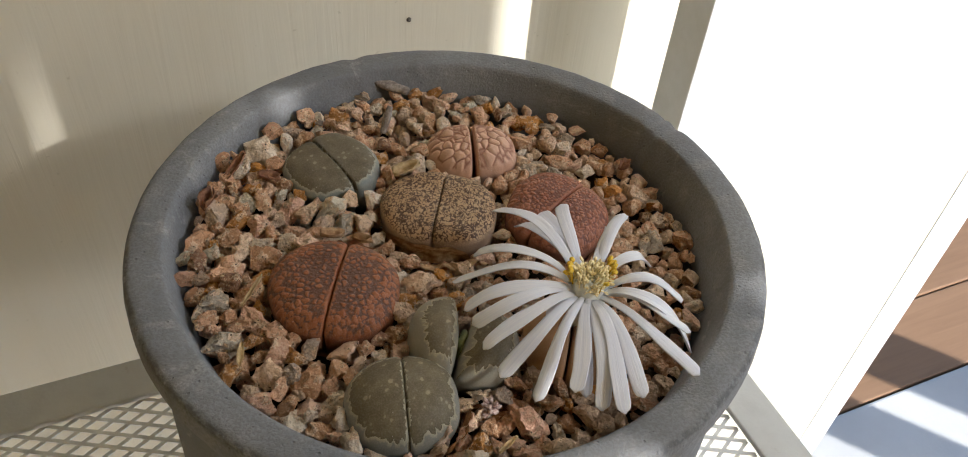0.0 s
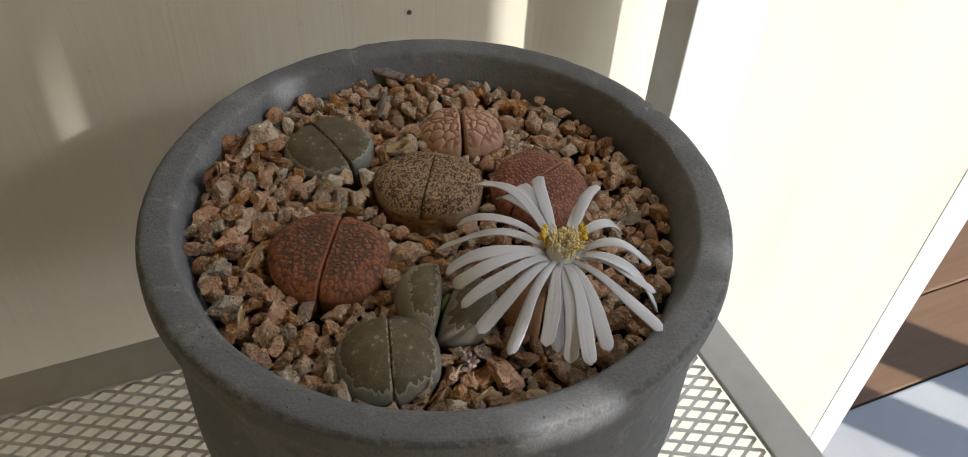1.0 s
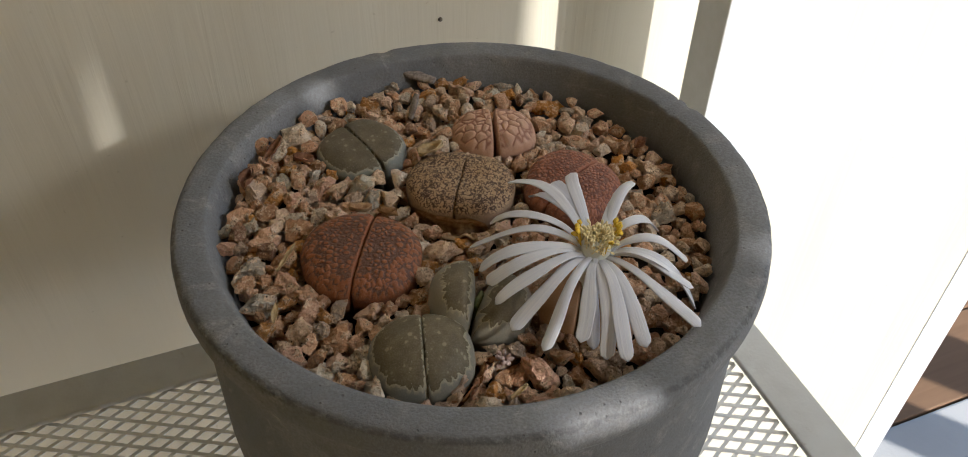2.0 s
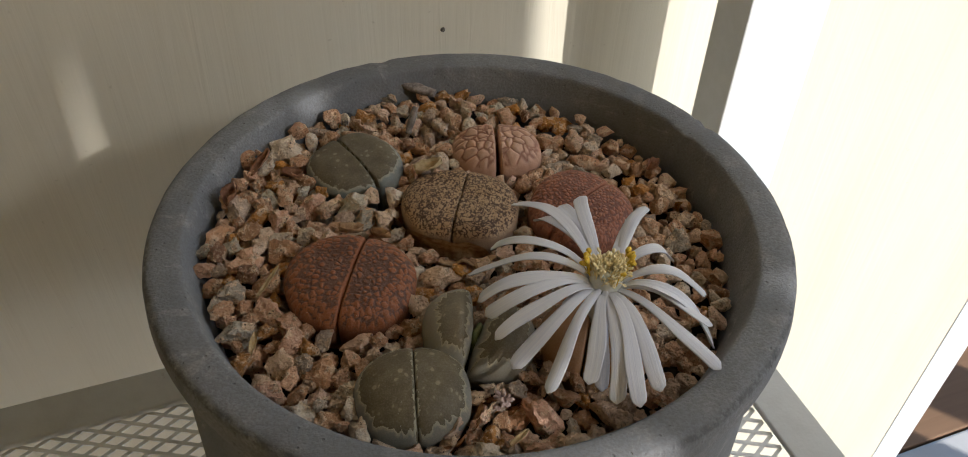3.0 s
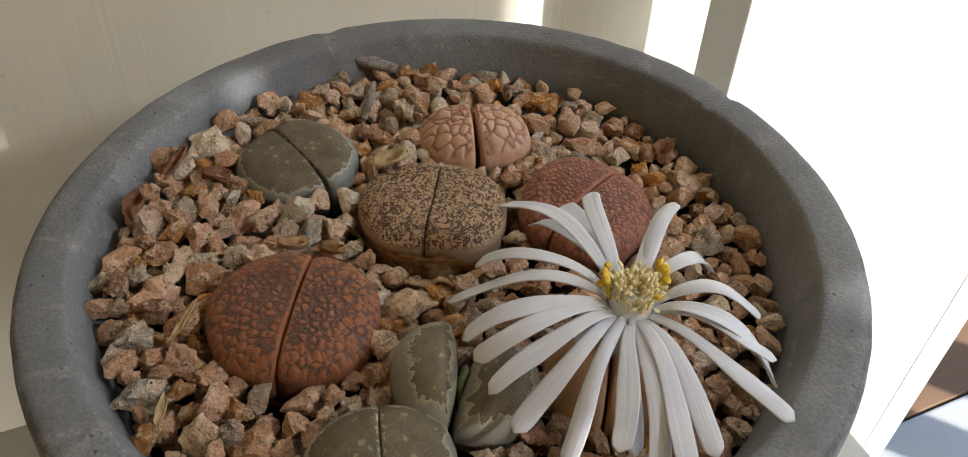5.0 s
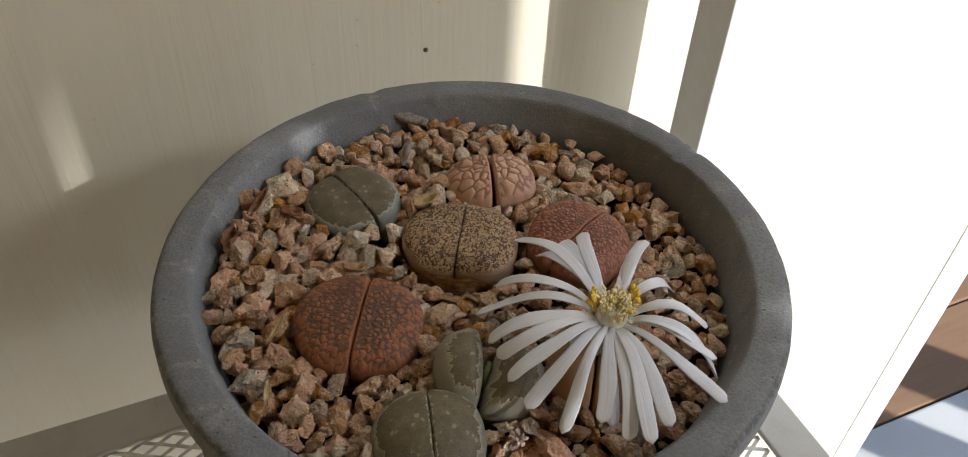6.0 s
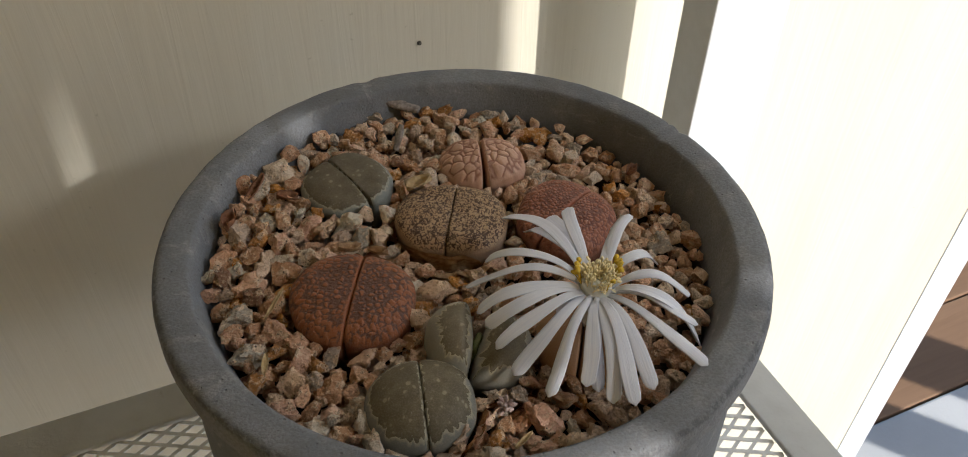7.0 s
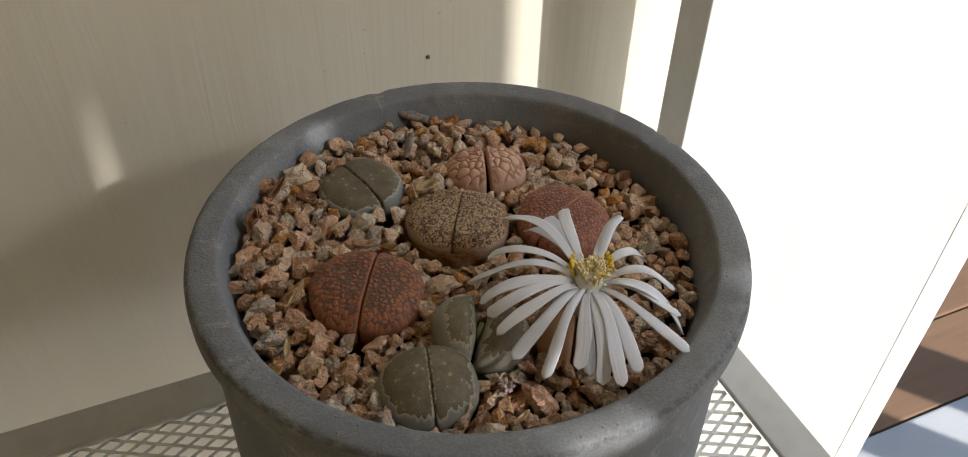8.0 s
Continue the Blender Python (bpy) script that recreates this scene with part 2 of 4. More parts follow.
def stone_plant_skin(name, style, top, line, side, cell=2.2, width=0.12, tip=None, until=0.96, core=0.16, deep=0.0008, soft=0.06):
    """Skin of a stone plant: netted cells, or a flat window with a toothed pale border."""
    n = Net(name, 0.55, 0.35)
    ring = n.attribute("ring")
    fine = n.noise(2600, 3, 0.6)
    onside = n.ease(ring, until, until + 0.07)
    lip = n.ease(n.math("ADD", n.attribute("lip"), n.ease(n.noise(500, 2), 0.3, 0.7, -0.0004, 0.0004)), 0.0007, 0.0013, 1.0, 0.0)
    if style == "net":
        gap = n.math("MULTIPLY", n.attribute("net"), 0.5)
        spread = n.math("ADD", n.noise(330, 3), n.ease(ring, 0.25, 0.9, core, -0.1))
        low = n.ease(spread, 0.35, 0.75, width * 0.35, width * 2.6)
        cellmask = n.ease(gap, n.math("MULTIPLY", low, 0.5), n.math("ADD", low, soft))
        cellmask = n.math("MAXIMUM", n.math("MAXIMUM", cellmask, n.math("MULTIPLY", lip, 0.9)), n.math("MULTIPLY", onside, 0.93))
        tone = n.mix(n.ease(n.noise(210, 3), 0.35, 0.7), top, tip or top)
        base = n.mix(cellmask, line, tone)
        height = n.math("MAXIMUM", n.math("MAXIMUM", n.ease(gap, 0.0, 0.30), lip), onside)
    elif style == "maze":
        at = n.warped(600, 0.0007)
        squig = n.noise(1000.0 / cell, 1.5, 0.5, at, 0.6)
        ridge = n.math("ABSOLUTE", n.math("SUBTRACT", squig, 0.5))
        wide = n.ease(n.noise(330, 3), 0.3, 0.7, width * 0.7, width * 1.25)
        cellmask = n.ease(n.math("SUBTRACT", ridge, wide), -0.012, 0.018)
        cellmask = n.math("MAXIMUM", cellmask, n.math("MULTIPLY", onside, 0.9))
        tone = n.mix(n.ease(n.noise(160, 3), 0.4, 0.65), top, tip or top)
        base = n.mix(cellmask, line, tone)
        height = cellmask
    else:
        pane = n.math("ADD", n.attribute("pane"), n.ease(n.noise(2200, 2), 0.3, 0.7, -0.12, 0.12))
        inside = n.ease(pane, -0.06, 0.10)
        border = n.math("MULTIPLY", n.ease(pane, -0.75, -0.15), n.ease(pane, 0.10, -0.04))
        tone = n.mix(n.ease(n.noise(300, 4), 0.35, 0.7), top, tip or top)
        spots = n.math("MULTIPLY", n.ease(n.cells(480, "F1"), 0.34, 0.22), n.ease(n.noise(300, 2), 0.50, 0.58))
        tone = n.mix(n.math("MULTIPLY", spots, 0.45), tone, line)
        base = n.mix(inside, side, tone)
        base = n.mix(n.math("MULTIPLY", border, width), base, line)
        height = n.math("SUBTRACT", 1.0, inside)
    base = n.mix(onside if style != "window" else 0.0, base, side)
    base = n.mix(n.ease(fine, 0.4, 0.75, 0.0, 0.10), base, (0.75, 0.68, 0.6))
    dust = n.math("MULTIPLY", n.ease(n.cells(850, "F1"), 0.09, 0.05), n.ease(n.noise(240, 2), 0.55, 0.6))
    base = n.mix(n.math("MULTIPLY", dust, 0.8), base, (0.75, 0.72, 0.66))
    normal = n.bump(fine, 0.00015, 0.5, n.bump(height, deep, 0.9))
    n.bsdf.inputs["Subsurface Weight"].default_value = 0.0
    return n.done(base, normal)


def petal_white():
    n = Net("white_petal", 0.30, 0.55)
    n.bsdf.inputs["Sheen Weight"].default_value = 0.25
    rib_node = n.add("ShaderNodeAttribute")
    rib_node.attribute_name = "rib"
    rib = rib_node.outputs["Vector"]
    vein = n.noise(1.0, 4, 0.6, n.squeezed(9, 1.6, 3.1, rib))
    base = n.mix(n.ease(vein, 0.3, 0.7), (0.78, 0.80, 0.90), (0.90, 0.91, 0.96))
    fine = n.noise(1.0, 2, 0.5, n.squeezed(22, 3, 3.1, rib))
    n.done(base, n.bump(fine, 0.00004, 0.4, n.bump(vein, 0.00016, 0.5)))
    glow = n.add("ShaderNodeBsdfTranslucent")
    glow.inputs["Color"].default_value = (0.92, 0.91, 0.93, 1)
    blend = n.add("ShaderNodeMixShader")
    blend.inputs[0].default_value = 0.16
    n.tree.links.new(n.bsdf.outputs[0], blend.inputs[1])
    n.tree.links.new(glow.outputs[0], blend.inputs[2])
    n.tree.links.new(blend.outputs[0], n.out.inputs["Surface"])
    return n.mat


def speckled(name, a, b, scale, rough=0.7, deep=0.0004):
    n = Net(name, rough, 0.3)
    fac = n.noise(scale, 5, 0.6)
    return n.done(n.mix(n.ease(fac, 0.35, 0.68), a, b), n.bump(fac, deep, 0.7))


M_CONCRETE, M_CREAM, M_WHITE, M_STEEL = concrete(), cream_paint(), white_paint(), grey_metal_paint()
M_PAVING, M_DECK, M_PLASTER, M_TANBOUNCE, M_SOIL = paving_stone(), deck_wood(), plain_plaster(), tan_plaster(), dark_soil()
M_POST = speckled("pale_painted_steel", (0.68, 0.69, 0.68), (0.74, 0.75, 0.75), 60, 0.45, 0.0002)
M_PEBBLE, M_GRIT = pebble_stone("granite_pebble"), pebble_stone("granite_grit", True)
M_ORANGE = pebble_stone("iron_stained_pebble", tint=(0.60, 0.26, 0.06))
M_GREY = pebble_stone("grey_pebble", tint=(0.50, 0.44, 0.36))
M_PALE = pebble_stone("pale_quartz_pebble", tint=(0.84, 0.76, 0.62))
M_PINK = pebble_stone("pink_feldspar_pebble", tint=(0.80, 0.47, 0.33))
M_PETAL = petal_white()
M_TUBE = speckled("pale_green_flower_tube", (0.84, 0.84, 0.76), (0.90, 0.90, 0.85), 500)
M_FILAMENT = speckled("cream_filament", (0.95, 0.79, 0.43), (0.97, 0.88, 0.60), 900)
M_ANTHER = speckled("yellow_anther", (0.80, 0.50, 0.04), (0.85, 0.62, 0.10), 1500)
M_HUSK = speckled("dried_papery_husk", (0.38, 0.22, 0.115), (0.68, 0.48, 0.28), 420, 0.8, 0.0008)
M_TORN = speckled("orange_brown_torn_husk", (0.28, 0.11, 0.04), (0.62, 0.33, 0.15), 520, 0.8, 0.0012)
M_STRAW = speckled("straw_dry_leaf", (0.50, 0.35, 0.18), (0.68, 0.52, 0.30), 500, 0.7, 0.0006)
M_RUST_LEAF = speckled("rust_brown_dry_leaf", (0.20, 0.085, 0.045), (0.35, 0.18, 0.10), 600, 0.7, 0.0006)
M_BARK = speckled("grey_weathered_wood", (0.20, 0.165, 0.145), (0.38, 0.33, 0.30), 700, 0.85, 0.0008)
M_CRUMB = speckled("dusky_pink_seed_head", (0.32, 0.21, 0.19), (0.56, 0.44, 0.40), 900, 0.75, 0.0008)
M_DARK = speckled("dark_speck", (0.08, 0.07, 0.06), (0.16, 0.14, 0.11), 900)
M_LEAF = speckled("fresh_green_leaf", (0.10, 0.12, 0.04), (0.19, 0.20, 0.09), 800)


# ---- building helpers ----
def thing(name, place, label, category, group="", turn=0.0):
    ob = new(name)
    ob.empty_display_size = 0.01
    ob.matrix_world = Matrix.Translation(place) @ Matrix.Rotation(turn, 4, "Z")
    return tagged(ob, label, category, group)


def mesh_of(name, verts, faces, material, smooth=True, sharp=0):
    me = bpy.data.meshes.new(name)
    me.from_pydata([tuple(v) for v in verts], [], faces)
    me.materials.append(material)
    me.polygons.foreach_set("use_smooth", [smooth] * len(me.polygons))
    if sharp:
        me.set_sharp_from_angle(angle=radians(sharp))
    me.update()
    return me


def part(name, bm, material, parent, label="", smooth=True):
    me = bpy.data.meshes.new(name)
    bm.to_mesh(me)
    bm.free()
    me.materials.append(material)
    me.polygons.foreach_set("use_smooth", [smooth] * len(me.polygons))
    ob = new(name, me)
    ob.parent = parent
    return tagged(ob, label)


def child(name, me, parent, label=""):
    ob = new(name, me)
    ob.parent = parent
    return tagged(ob, label)


def box(bm, low, high, bevel=0.0):
    """A box between two corners, its edges bevelled."""
    made = bmesh.ops.create_cube(bm, size=1.0)["verts"]
    low, high = Vector(low), Vector(high)
    for v in made:
        v.co = Vector([low[k] + (v.co[k] + 0.5) * (high[k] - low[k]) for k in range(3)])
    if bevel:
        edges = list({e for v in made for e in v.link_edges})
        bmesh.ops.bevel(bm, geom=edges, offset=bevel, segments=2, affect="EDGES", profile=0.5)
    return bm


def lathe(profile, count, wobble=None):
    """Vertices and faces of a profile of (radius, height) turned round z; wobble(angle, n) gives a change of radius and height."""
    verts, faces = [], []
    for k in range(count):
        a = 2 * math.pi * k / count
        for n, (r, z) in enumerate(profile):
            dr, dz = wobble(a, n) if wobble else (0, 0)
            verts.append(((r + dr) * math.cos(a), (r + dr) * math.sin(a), z + dz))
    m = len(profile)
    for k in range(count):
        j = (k + 1) % count
        for n in range(m - 1):
            faces.append((k * m + n, j * m + n, j * m + n + 1, k * m + n + 1))
    return verts, faces


def smooth_profile(points, steps):
    """A finer profile through the given points (Catmull-Rom)."""
    pts = [Vector(p) for p in points]
    pts = [2 * pts[0] - pts[1], *pts, 2 * pts[-1] - pts[-2]]
    out = []
    for n in range(1, len(pts) - 2):
        a, b, c, d = pts[n - 1 : n + 3]
        for k in range(steps):
            t = k / steps
            out.append(0.5 * (2 * b + (c - a) * t + (2 * a - 5 * b + 4 * c - d) * t * t + (3 * b - a - 3 * c + d) * t**3))
    return [tuple(p) for p in (*out, pts[-2])]


# ---- structure: wall, paving, deck ----
uv_frame = Matrix.Translation((0, 0, RIM)) @ Matrix.Rotation(TURN_UV, 4, "Z")


def structure(name, low, high, material, label, category, bevel=0.002):
    bm = box(bmesh.new(), low, high, bevel)
    ob = part(name, bm, material, None, label, False)
    ob.matrix_world = uv_frame
    return tagged(ob, label, category, kind="structure")


FLOOR = -RIM
wall_north = structure("wall_north", (-2.2, 0.140, FLOOR), (0.5190, 0.19, 1.7), M_CREAM, "cream painted timber wall with faint vertical brush marks", "wall")
structure("trim_1", (0.4815, 0.1393, FLOOR + 0.002), (0.5196, 0.1398, 1.7), M_WHITE, "white painted corner board at the wall's end", "trim", 0)
ground = structure("ground", (-60, -60, FLOOR - 0.30), (60, 60, FLOOR - 0.06), M_PAVING, "pale ground round the terrace", "ground", 0)
paving = structure("pavement", (-2.2, -2.5, FLOOR - 0.055), (3.0, 0.262, FLOOR), M_PAVING, "pale grey paving in sun and shade", "paving", 0.004)
SILL = -0.50


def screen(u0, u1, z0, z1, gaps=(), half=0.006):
    """A stretch of the added sun screen with small gaps (u from, u to, z from, z to) that let sun flecks through."""
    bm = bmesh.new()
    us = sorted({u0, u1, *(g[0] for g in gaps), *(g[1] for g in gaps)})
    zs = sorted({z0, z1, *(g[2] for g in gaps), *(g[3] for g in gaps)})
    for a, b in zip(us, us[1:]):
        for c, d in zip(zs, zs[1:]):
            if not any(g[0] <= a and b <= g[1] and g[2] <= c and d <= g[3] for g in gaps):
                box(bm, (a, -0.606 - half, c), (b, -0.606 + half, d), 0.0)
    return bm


# Unseen screen added to block the sun; its gaps shape the flecks.
sun_screen = part("sun_screen", screen(-0.80, 0.46, SILL, 0.95, ((0.4155, 0.4240, 0.4108, 0.4153), (0.4255, 0.4310, 0.4190, 0.4235), (0.4030, 0.4280, 0.3975, 0.4072)), 0.001), M_TANBOUNCE, None, "", False)
sun_screen.matrix_world = uv_frame
tagged(sun_screen, "added tan sun screen out of view, gaps cut to shape sun flecks", "wall", kind="structure")
# Further stretches of the screen; slits placed for wall streak and rim flecks.
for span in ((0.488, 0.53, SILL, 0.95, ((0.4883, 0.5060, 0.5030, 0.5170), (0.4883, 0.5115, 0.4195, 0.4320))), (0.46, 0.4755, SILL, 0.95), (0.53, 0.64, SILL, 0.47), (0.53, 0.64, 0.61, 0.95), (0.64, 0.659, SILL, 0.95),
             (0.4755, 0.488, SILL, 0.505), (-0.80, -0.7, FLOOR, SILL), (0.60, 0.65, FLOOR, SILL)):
    part("panel", screen(*span), M_PLASTER, sun_screen, "", False)
for low, high in (((1.44, -0.66, FLOOR), (1.51, -0.60, -0.06)), ((1.63, -0.66, FLOOR), (1.73, -0.60, -0.06))):
    part("pier", box(bmesh.new(), low, high, 0.002), M_PLASTER, sun_screen, "", False)
# Slanted edge cut to taper the sun streak on the cream wall.
wedge = bmesh.new()
for w in (-0.612, -0.60):
    wedge.verts.new((0.4755, w, 0.505)), wedge.verts.new((0.4755, w, 0.95)), wedge.verts.new((0.488, w, 0.95)), wedge.verts.new((0.488, w, 0.70))
wedge.verts.ensure_lookup_table()
for face in ((0, 1, 2, 3), (7, 6, 5, 4), (0, 3, 7, 4), (1, 5, 6, 2), (0, 4, 5, 1), (3, 2, 6, 7)):
    wedge.faces.new([wedge.verts[k] for k in face])
part("panel", wedge, M_PLASTER, sun_screen, "", False)
# No real window: an opaque pane added to stop sun behind the lamp.
window = part("lamp_backing", box(bmesh.new(), (0.5305, -0.609, 0.4705), (0.6395, -0.605, 0.6095), 0.001), M_WHITE, None, "", False)
window.matrix_world = uv_frame
tagged(window, "opaque white pane added out of view behind the fill lamp", "window", kind="structure")
# Lamp added to fill pot and wall from the sun's side; no such source stands here.
fill_lamp = new("fill_lamp", bpy.data.lights.new("fill_lamp", "AREA"))
fill_lamp.data.shape, fill_lamp.data.size, fill_lamp.data.size_y = "RECTANGLE", 0.10, 0.13
fill_lamp.data.energy, fill_lamp.data.color = 3.3, (0.95, 0.98, 1.0)
fill_lamp.matrix_world = look(uv(0.585, -0.600, 0.54), uv(-0.02, 0.14, -0.05))
# Unseen slab added to keep overhead sky light off pot and wall.
ceiling = structure("ceiling", (-0.80, -0.612, 0.951), (0.659, 0.139, 0.99), M_CREAM, "added cream slab out of view that blocks the sky overhead", "ceiling", 0.002)
# Unseen wall added on the left: less sky there, warmer bounced light.
bounce_wall = structure("bounce_wall", (-0.80, -0.599, FLOOR), (-0.75, 0.139, 0.949), M_TANBOUNCE, "added tan wall out of view, blocks sky and warms the bounce", "wall")

# ---- plant stand ----
stand = thing("plant_stand", (0, 0, 0), "grey painted steel plant stand with an expanded mesh top", "plant stand")
stand.matrix_world = uv_frame
TOP = -0.135
U0, U1, V0, V1, BAR = -0.46, 0.1425, -0.36, 0.0945, 0.019
for low, high in (((U0, V1 - BAR, TOP - 0.003), (U1, V1, TOP)), ((U0, V0, TOP - 0.003), (U1, V0 + BAR, TOP)),
                  ((U0, V0 + BAR, TOP - 0.003), (U0 + BAR, V1 - BAR, TOP)), ((U1 - BAR, V0 + BAR, TOP - 0.003), (U1, V1 - BAR, TOP))):
    part("frame_bar", box(bmesh.new(), low, high, 0.0008), M_STEEL, stand, "", False)
for low, high in (((U0, V1 - 0.003, TOP - 0.022), (U1, V1 - 0.0002, TOP - 0.0031)), ((U1 - 0.003, V0, TOP - 0.022), (U1 - 0.0002, V1 - 0.0035, TOP - 0.0031))):
    part("apron", box(bmesh.new(), low, high, 0.0006), M_STEEL, stand, "", False)
# the corner upright, an angle section that goes on over the top
angle = bmesh.new()
box(angle, (U1 - 0.0033, V1 - 0.0135, FLOOR), (U1 - 0.0003, V1 + 0.0070, 0.9), 0.0006)
part("upright", angle, M_POST, stand, "grey steel corner upright", False)
# Bluish white puts the sunlit look of the flange into its colour.
part("flange", box(bmesh.new(), (U1 - 0.0001, V1 - 0.0070, FLOOR), (U1 + 0.0405, V1 - 0.0045, 0.9), 0.0006), M_WHITE, stand, "flange of the upright, coloured bluish white as if sunlit", False)
for u, v in ((U0 + 0.01, V1 - 0.01), (U0 + 0.01, V0 + 0.01), (U1 - 0.01, V0 + 0.01)):
    part("leg", box(bmesh.new(), (u - 0.009, v - 0.009, FLOOR), (u + 0.009, v + 0.009, TOP - 0.0032), 0.001), M_STEEL, stand, "", False)


def expanded_mesh():
    """Diamond mesh of flat strands, long way along the wall."""
    lw, sw, half, thick = 0.0118, 0.00625, 0.00075, 0.0006
    verts, faces = [], []
    lows, highs = (U0 + BAR - 0.004, V0 + BAR - 0.004), (U1 - BAR + 0.004, V1 - BAR + 0.004)

    def strand(a, b, low):
        d = (b - a).normalized()
        s = Vector((-d.y, d.x)) * half
        n = len(verts)
        for p, q in ((a, s), (b, s), (b, -s), (a, -s)):
            verts.append((p.x + q.x, p.y + q.y, TOP - 0.0032 - low))
        for p, q in ((a, s), (b, s), (b, -s), (a, -s)):
            verts.append((p.x + q.x, p.y + q.y, TOP - 0.0032 - low - thick))
        faces.extend([(n, n + 3, n + 2, n + 1), (n + 4, n + 5, n + 6, n + 7)] + [(n + k, n + (k + 1) % 4, n + 4 + (k + 1) % 4, n + 4 + k) for k in range(4)])

    rows = int((highs[1] - lows[1]) / (sw / 2))
    cols = int((highs[0] - lows[0]) / lw) + 1
    for r in range(rows):
        for c in range(cols):
            x = highs[0] - 0.0042 - (c + (0.5 if r % 2 else 0.0)) * lw
            y = highs[1] - r * sw / 2
            here = Vector((x, y))
            for way in (-1, 1):
                there = Vector((x + way * lw / 2, y - sw / 2))
                if lows[0] <= min(here.x, there.x) and max(here.x, there.x) <= highs[0] and there.y >= lows[1]:
                    strand(here, there, 0.0 if way > 0 else 0.00025)
    return mesh_of("mesh_top", verts, faces, M_POST, False)


tagged(child("mesh_top", expanded_mesh(), stand, "grey expanded steel mesh"), kind="stuff")

# ---- the pot ----
pot = thing("plant_pot", (0, 0, RIM), "round grey concrete pot with a thick worn rim", "plant pot")


def chips(a):
    """Where the rim is worn: two shallow dents."""
    out = 0.0
    for centre, wide, deep in ((2.02, 0.030, 0.0005), (0.60, 0.022, 0.0006), (0.66, 0.012, 0.0004)):
        out += deep * math.exp(-((a - centre) / wide) ** 2)
    return out


def rim_wobble(a, n):
    soft = 0.0003 * math.sin(2 * a + 0.8)
    rough = 0.00016 * noise.noise(Vector((math.cos(a) * 14, math.sin(a) * 14, n * 0.06)))
    pits = max(0.0, noise.noise(Vector((math.cos(a) * 60, math.sin(a) * 60, n * 0.5))) - 0.25) * (0.00035 if 28 < n < 54 else 0.0)
    return soft + rough - chips(a) - pits, rough * 0.8 - chips(a) * 0.8 - pits


rim_points = [(0.0668, -0.0170), (0.0681, -0.0100), (0.0695, -0.0050), (0.0704, -0.0022), (0.0711, -0.0006), (0.0722, 0.0001), (0.0750, 0.0004), (0.0780, 0.0004), (0.0795, -0.0002), (0.0803, -0.0014), (0.0807, -0.0036),
              (0.0808, -0.0060), (0.0805, -0.0076), (0.0797, -0.0086), (0.0785, -0.0091), (0.0775, -0.0104)]
rim_profile = smooth_profile(rim_points, 4)
v, f = lathe(rim_profile, 420, rim_wobble)
rim_mesh = mesh_of("rim", v, f, M_CONCRETE)
# the upper outer edge is pitted, the lower one rubbed pale
worn = [math.exp(-((r - 0.0797) ** 2 + (z + 0.0005) ** 2) / 0.0011**2) - math.exp(-((r - 0.0802) ** 2 + (z + 0.0082) ** 2) / 0.0010**2) for r, z in rim_profile]
rim_mesh.attributes.new("worn", "FLOAT", "POINT").data.foreach_set("value", worn * 420)
child("rim", rim_mesh, pot, "thick rounded rim, chipped and rubbed pale")
body_points = [(0.0775, -0.0104), (0.0776, -0.0200), (0.0783, -0.0420), (0.0789, -0.0640), (0.0780, -0.0830), (0.0750, -0.1030), (0.0700, -0.1200), (0.0640, -0.1310),
               (0.0600, -0.1374), (0.0300, -0.1374), (0.0020, -0.1374), (0.0020, -0.1240), (0.0300, -0.1240), (0.0580, -0.1220), (0.0660, -0.0900), (0.0666, -0.0500), (0.0668, -0.0170)]
v, f = lathe(body_points[:9], 128)
w, g = lathe(body_points[8:], 128)
g = [tuple(k + len(v) for k in face) for face in g]
child("body", mesh_of("body", v + w, f + g, M_CONCRETE), pot, "bellied concrete body")


def bed(x, y):
    """Height of the grit's surface against the rim."""
    return -0.0100 - 0.0036 * x / 0.06 + 0.0004 * y / 0.06 - 0.0008 * math.sin(70 * x + 1) * math.cos(60 * y)


soil = bmesh.new()


ring0 = [soil.verts.new((0.0664 * math.cos(a * math.pi / 32), 0.0664 * math.sin(a * math.pi / 32), -0.020)) for a in range(64)]
ring1 = [soil.verts.new((0.0640 * math.cos(a * math.pi / 32), 0.0640 * math.sin(a * math.pi / 32), -0.110)) for a in range(64)]
soil.faces.new(ring0)
soil.faces.new(ring1[::-1])
for a in range(64):
    soil.faces.new((ring0[a], ring1[a], ring1[(a + 1) % 64], ring0[(a + 1) % 64]))
soil_ob = part("potting_soil", soil, M_SOIL, None, "", False)
soil_ob.location = (0, 0, RIM)
tagged(soil_ob, "dark potting soil under the grit", "soil", kind="stuff")


